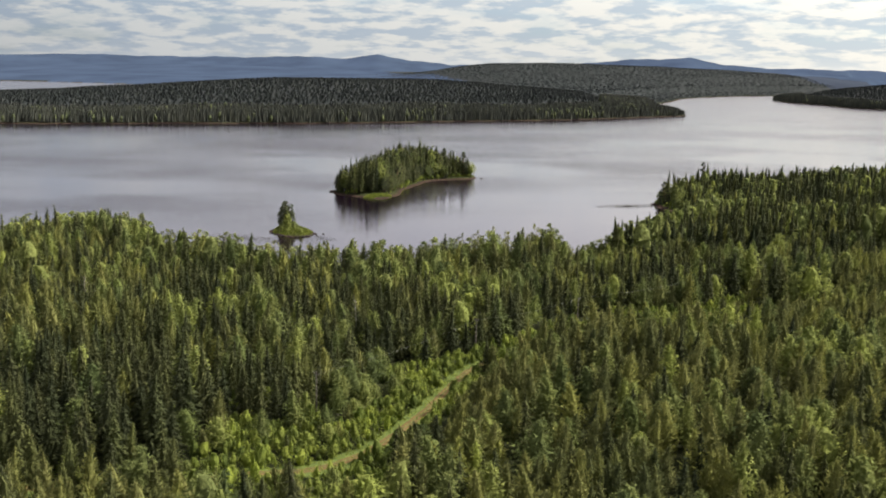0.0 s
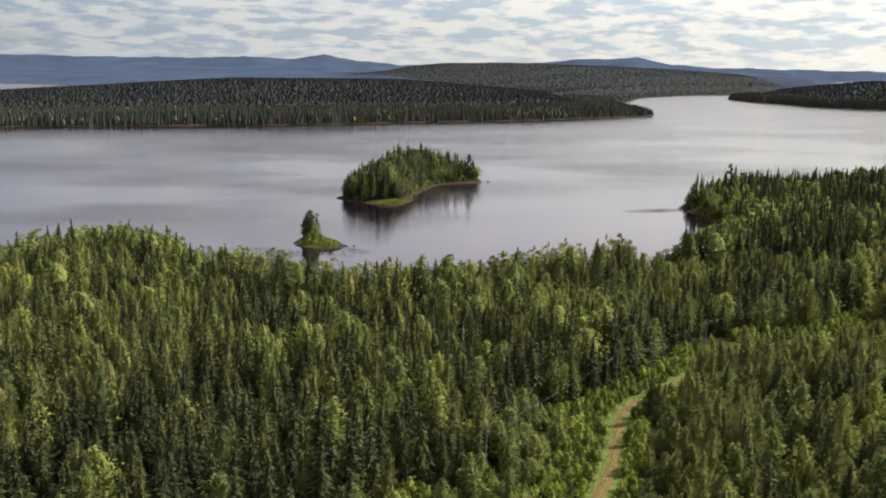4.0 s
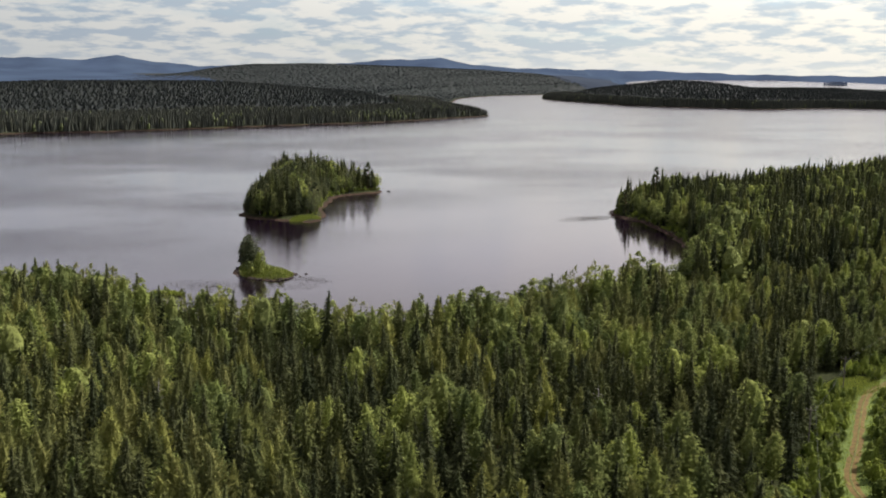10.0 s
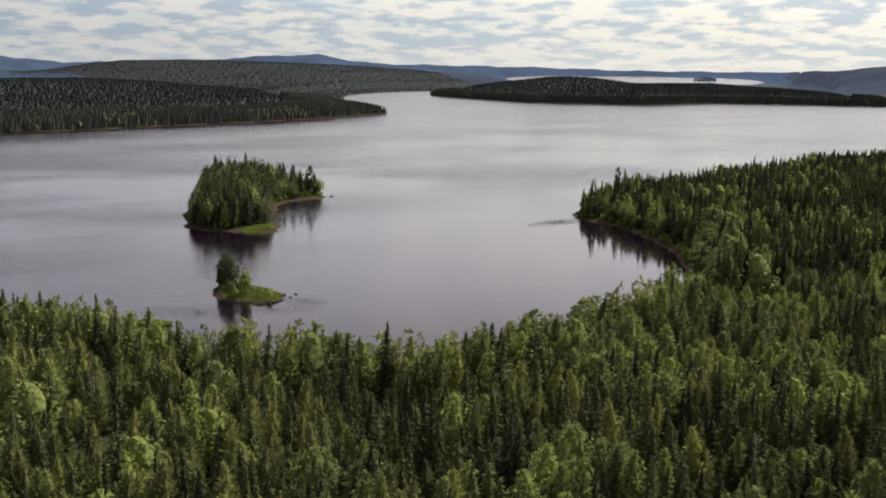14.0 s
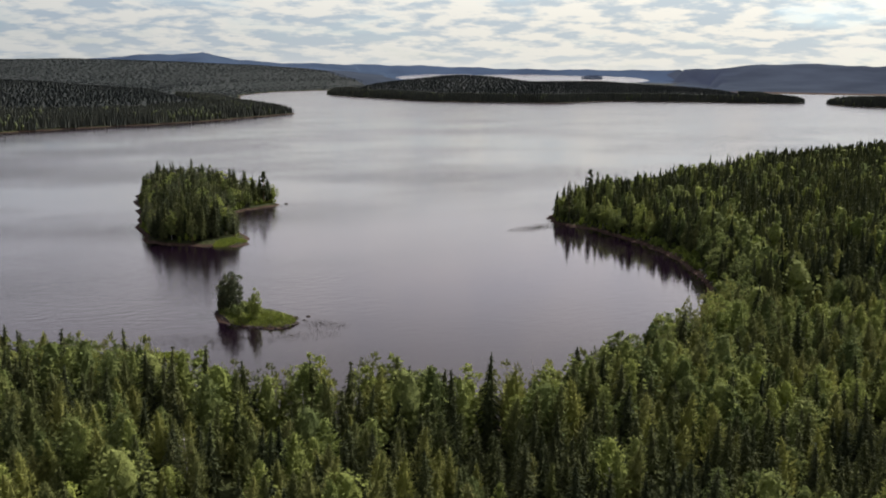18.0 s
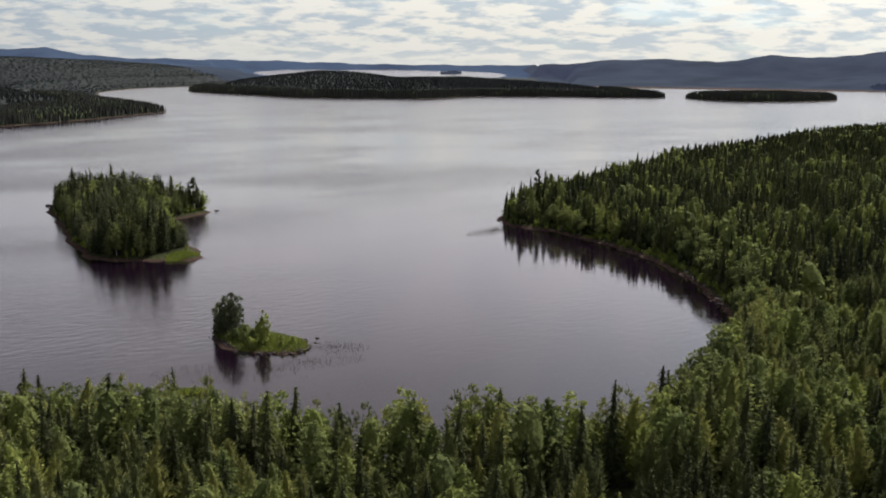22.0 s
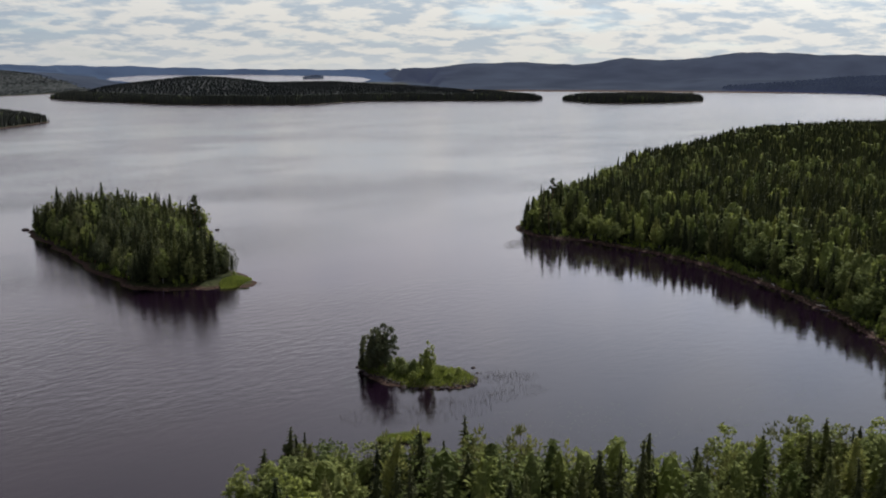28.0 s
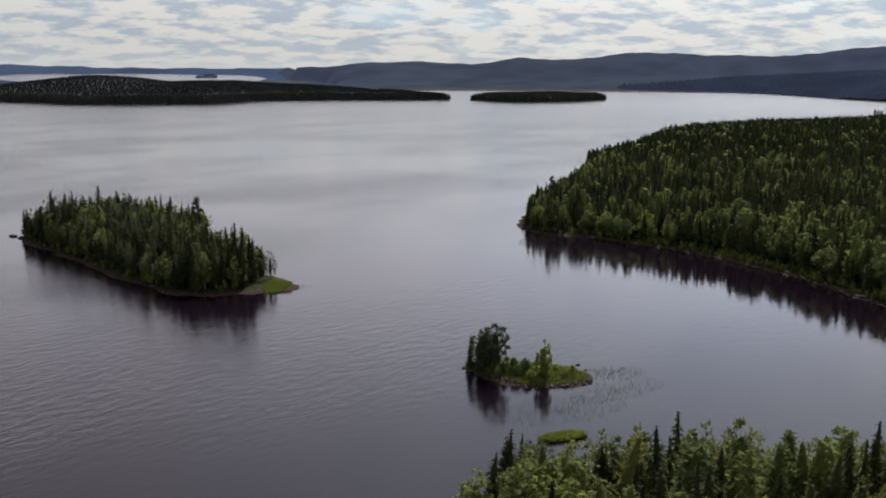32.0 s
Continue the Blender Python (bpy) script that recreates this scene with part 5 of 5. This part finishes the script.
def lone_trees():
    """Trees that stand out: the cape's wind-bent pine and spires, and the pair on the near shore."""
    own_tree("pine_tree", 141.8, 535.0, clumped(20.5, 1.9, 300, 301, 0.72, 6, 0.6, 0.45), M_PINEBARK, M_SPRUCE, 20.0, 0.24, "tall old pine rising above the cape", 4)
    own_tree("pine_tree", 118.5, 519.0, clumped(12.0, 2.9, 420, 302, 0.28, 12, 0.55, 0.4), M_PINEBARK, M_SPRUCE, 11.6, 0.22, "broad leaning pine at the cape's tip", 6, -1.0)
    own_tree("spruce_tree", 121.0, 524.0, spruce(18.0, 2.0, 420, 303), M_BARK, M_SPRUCE, 17.4, 0.2, "tall spruce spire at the cape's tip")
    own_tree("spruce_tree", 124.5, 527.0, spruce(16.6, 1.8, 380, 304), M_BARK, M_SPRUCE, 16.0, 0.2, "tall spruce spire at the cape's tip")
    own_tree("spruce_tree", -126.6, 381.5, spruce(12.6, 1.5, 320, 305), M_BARK, M_SPRUCE, 12.0, 0.18, "tall dark spruce on the near point")
    own_tree("pine_tree", -129.6, 382.5, clumped(11.0, 2.3, 480, 306, 0.26, 13, 0.6, 0.34), M_PINEBARK, M_SPRUCE, 10.6, 0.2, "broad dark pine on the near point", 5)
    for x, y, h, k in ((-20, 650, 17.5, 1), (-24, 655, 18.5, 2), (-8, 640, 18, 3), (-2, 633, 19, 4), (3, 640, 17, 5), (-33, 660, 16.5, 6), (-14, 618, 17.5, 7), (-30, 620, 17, 8), (-37, 640, 17, 9), (-42, 612, 16.5, 10)):
        own_tree("spruce_tree", x, y, spruce(h, 1.3, 240, 310 + k), M_BARK, M_SPRUCE, h * 0.96, 0.17, "tall spruce spire above the wooded island")
    own_tree("pine_tree", 15.0, 632.0, clumped(16.0, 3.1, 480, 320, 0.38, 12, 0.6, 0.4), M_PINEBARK, M_SPRUCE, 13.5, 0.22, "tall rounded pine on the wooded island", 5)
    own_tree("pine_tree", -24.0, 566.0, clumped(13.0, 2.3, 300, 321, 0.40, 10, 0.6, 0.4), M_PINEBARK, M_SPRUCE, 12.5, 0.22, "rounded pine near the wooded island's end", 5)


lone_trees()



SHORE_LOGS = ((113.5, 441.5, 35, 7.0), (110.5, 436.0, 60, 4.5), (104.0, 425.0, 20, 3.5), (94.2, 411.0, 75, 3.0), (89.4, 403.5, 40, 4.2), (82.6, 393.5, 15, 2.8),
              (78.0, 384.0, 50, 4.0), (71.2, 379.5, 85, 3.6), (67.5, 376.5, 110, 3.2))


def driftwood():
    for x, y, a, L in SHORE_LOGS:
        z = max(0.05, float(ground_z(x, y))) + 0.12
        e = new("driftwood_log")
        e.location = (x, y, z)
        e.rotation_euler.z = radians(a)
        tagged(e, "bleached fallen log lying on the stony shore", "log", "logs along the bay")
        part("trunk", tube([(-L / 2, 0, 0), (-L / 5, 0.1, 0.08), (L / 5, 0.05, 0.05), (L / 2, -0.15, 0)], [0.17, 0.15, 0.11, 0.05], 7), M_DEAD, e)
        for k in range(3):
            u = -L * 0.1 + k * L * 0.2
            part("branch_stub", tube([(u, 0.05, 0.05), (u + 0.3, 0.4 * (-1) ** k, 0.45)], [0.05, 0.015], 5), M_DEAD, e)


def dead_tree(x, y, h, lean, seed):
    g = np.random.default_rng(seed)
    e = new("dead_tree")
    e.location = (x, y, float(ground_z(x, y)))
    e.rotation_euler.z = radians(140)
    tagged(e, "bare leaning dead tree with grey branches", "dead tree", "dead trees in the near wood")
    part("trunk", tube([(0, 0, -0.4), (lean * 0.2, 0, h * 0.4), (lean * 0.6, 0.1, h * 0.75), (lean, 0, h)], [0.15, 0.12, 0.07, 0.015], 7), M_DEAD, e)
    for k in range(12):
        u = 0.45 + 0.5 * k / 12
        a = k * 2.4
        L = (1.25 - u) * h * 0.22
        p = Vector((lean * u * u, 0, h * u))
        part("branch", tube([p, p + Vector((math.cos(a) * L * 0.6, math.sin(a) * L * 0.6, 0.25 * L)), p + Vector((math.cos(a) * L, math.sin(a) * L, g.uniform(0.2, 0.7) * L))],
                            [0.045, 0.03, 0.01], 5), M_DEAD, e)


driftwood()
for x, y, h, lean, k in ((-39, 316, 12.5, 2.0, 1), (-86, 322, 10.0, 0.4, 2), (-113, 300, 10.5, 0.5, 3), (-60, 268, 9.5, 0.3, 4), (-95, 262, 10.0, -0.5, 5), (-20, 240, 10.0, 0.4, 6)):
    dead_tree(x, y, h, lean, k)
patch = [blob(110, 430, 4.5, 2.0, 900, 50, 0.5, 26), blob(76, 373, 5, 1.8, 900, 40, 0.5, 27), blob(92, 402, 5, 1.5, 700, 55, 0.5, 28)]
blades("shore_grass", np.concatenate([on_land(q) for q in patch]), 0.5, 0.08, M_GRASS, "bright green grass on the open shore of the bay", 0.4, "grass")

# ---- power line along the track ----
M_POLE = bark("weathered_pole", (0.07, 0.06, 0.05), (0.15, 0.13, 0.11))
M_WIRE = plain("wire", (0.12, 0.12, 0.12), 0.6, 0.1, 2.0)


def power_line():
    spots = [(-22, 176), (9, 221), (36, 248), (78, 279), (114, 312)]
    tops = []
    for x, y in spots:
        z = float(ground_z(x, y))
        e = new("power_pole")
        e.location = (x, y, z)
        tagged(e, "weathered wooden power pole beside the track", "power pole", "power poles along the track")
        part("post", tube([(0, 0, -0.5), (0, 0, 4), (0, 0, 8.6)], [0.14, 0.12, 0.10], 8), M_POLE, e)
        part("crossarm", tube([(-0.6, 0.5, 8.2), (0.6, -0.5, 8.2)], [0.06, 0.06], 6), M_POLE, e)
        for sx in (-0.55, 0.55):
            part("insulator", tube([(sx, -sx * 0.83, 8.25), (sx, -sx * 0.83, 8.45)], [0.05, 0.04], 6), M_WIRE, e)
        tops.append((x, y, z + 8.45))
    for a, b in zip(tops[:-1], tops[1:]):
        for sx in (0.55,):
            pts = []
            for k in range(11):
                u = k / 10
                pts.append((a[0] + (b[0] - a[0]) * u + sx, a[1] + (b[1] - a[1]) * u - sx * 0.83, a[2] + (b[2] - a[2]) * u - 3.0 * u * (1 - u)))
            tagged(part("power_cable", tube(pts, [0.012] * 11, 4), M_WIRE), "thin sagging power cable between poles", "power cable", "cables of the power line")


power_line()

# ---- shed by the clearing ----
M_SHEDWALL = plain("red_brown_boards", (0.20, 0.07, 0.045), 0.8, 0.3, 2.0)
M_SHEDROOF = plain("pale_metal_roof", (0.62, 0.61, 0.58), 0.5, 0.12, 1.5)
M_DARK = plain("dark_opening", (0.03, 0.03, 0.03), 0.6, 0.2, 2.0)


def box(bm, x0, x1, y0, y1, z0, z1):
    m = bmesh.ops.create_cube(bm, size=1.0)
    for v in m["verts"]:
        v.co = Vector((x0 + (v.co.x + 0.5) * (x1 - x0), y0 + (v.co.y + 0.5) * (y1 - y0), z0 + (v.co.z + 0.5) * (z1 - z0)))


def shed():
    x, y = 97.0, 301.0
    e = new("shed")
    e.matrix_world = pose(x, y, float(ground_z(x, y)), 0, 0, 20)
    tagged(e, "small red-brown wooden shed with a pale metal roof", "shed")
    for i in range(14):
        bm = bmesh.new()
        box(bm, -2.1 + i * 0.3, -2.1 + i * 0.3 + 0.285, -1.55, -1.5, -0.2, 2.3)
        part("board", bm, M_SHEDWALL, e)
    for nm, b in (("wall", (-2.1, 2.1, 1.45, 1.5, -0.2, 2.3)), ("wall", (-2.1, -2.05, -1.5, 1.45, -0.2, 2.3)), ("wall", (2.05, 2.1, -1.5, 1.45, -0.2, 2.3))):
        bm = bmesh.new()
        box(bm, *b)
        part(nm, bm, M_SHEDWALL, e)
    bm = bmesh.new()
    box(bm, -0.5, 0.5, -1.60, -1.56, -0.1, 1.9)
    door = part("door", bm, M_DARK, e)
    for sgn in (-1, 1):
        bm = bmesh.new()
        v = [bm.verts.new(c) for c in ((-2.4, sgn * 1.9, 2.15), (2.4, sgn * 1.9, 2.15), (2.4, 0, 3.2), (-2.4, 0, 3.2), (-2.4, sgn * 1.9, 2.23), (2.4, sgn * 1.9, 2.23), (2.4, 0, 3.28), (-2.4, 0, 3.28))]
        for q in ((0, 1, 2, 3), (7, 6, 5, 4), (0, 4, 5, 1), (1, 5, 6, 2), (2, 6, 7, 3), (3, 7, 4, 0)):
            bm.faces.new([v[i] for i in q])
        part("roof_slope", bm, M_SHEDROOF, e)
    for sgn in (-1, 1):
        bm = bmesh.new()
        v = [bm.verts.new(c) for c in ((sgn * 2.08, -1.5, 2.3), (sgn * 2.08, 1.5, 2.3), (sgn * 2.08, 0, 3.15))]
        bm.faces.new(v)
        part("gable", bm, M_SHEDWALL, e)


shed()

# ---- upper lake, far off, and its islet ----


def upper_lake():
    vs, fs = [], []
    n, m = 40, 6
    for i in range(n + 1):
        u = -1 + 2 * i / n
        az = radians(33.2 + 7.1 * u)
        half = 420 * math.sqrt(max(0.0, 1 - abs(u) ** 2.5)) * (1 + 0.10 * math.sin(9 * u + 1) + 0.07 * math.sin(23 * u))
        for k in range(m):
            r = 4060 + half * (2 * k / (m - 1) - 1)
            vs.append((RC[0] + r * math.sin(az), RC[1] + r * math.cos(az), float(far_lake(r))))
    for i in range(n):
        for k in range(m - 1):
            a = i * m + k
            fs.append((a, a + 1, a + m + 1, a + m))
    tagged(new("upper_lake", path_mesh("upper_lake", vs, fs, [M_WATER], None, True)), "distant pale lake behind the flat peninsula", "lake", kind="structure")
    az, r = radians(37.2), 4180
    cx, cy, cz = RC[0] + r * math.sin(az), RC[1] + r * math.cos(az), float(far_lake(4180))
    bm = bmesh.new()
    bmesh.ops.create_icosphere(bm, subdivisions=3, radius=1.0)
    for v in bm.verts:
        k = 1 + 0.2 * noise.noise(v.co * 2)
        v.co = Vector((v.co.x * 55 * k, v.co.y * 28 * k, v.co.z * 5 * k))
    e = new("far_islet")
    e.location = (cx, cy, cz)
    tagged(e, "dark wooded islet in the distant lake", "islet")
    # the islet's ground and trees share the slopes' painted haze glow
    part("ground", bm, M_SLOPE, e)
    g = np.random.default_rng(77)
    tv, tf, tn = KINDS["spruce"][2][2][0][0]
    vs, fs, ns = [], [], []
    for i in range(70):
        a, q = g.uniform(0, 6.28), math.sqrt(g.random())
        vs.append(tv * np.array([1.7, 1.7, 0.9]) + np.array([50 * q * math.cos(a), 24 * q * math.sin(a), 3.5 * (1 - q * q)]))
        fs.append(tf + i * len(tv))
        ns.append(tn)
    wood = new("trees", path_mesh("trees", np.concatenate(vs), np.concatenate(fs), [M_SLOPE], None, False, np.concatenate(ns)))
    wood["kind"] = "stuff"
    wood.parent = e


upper_lake()
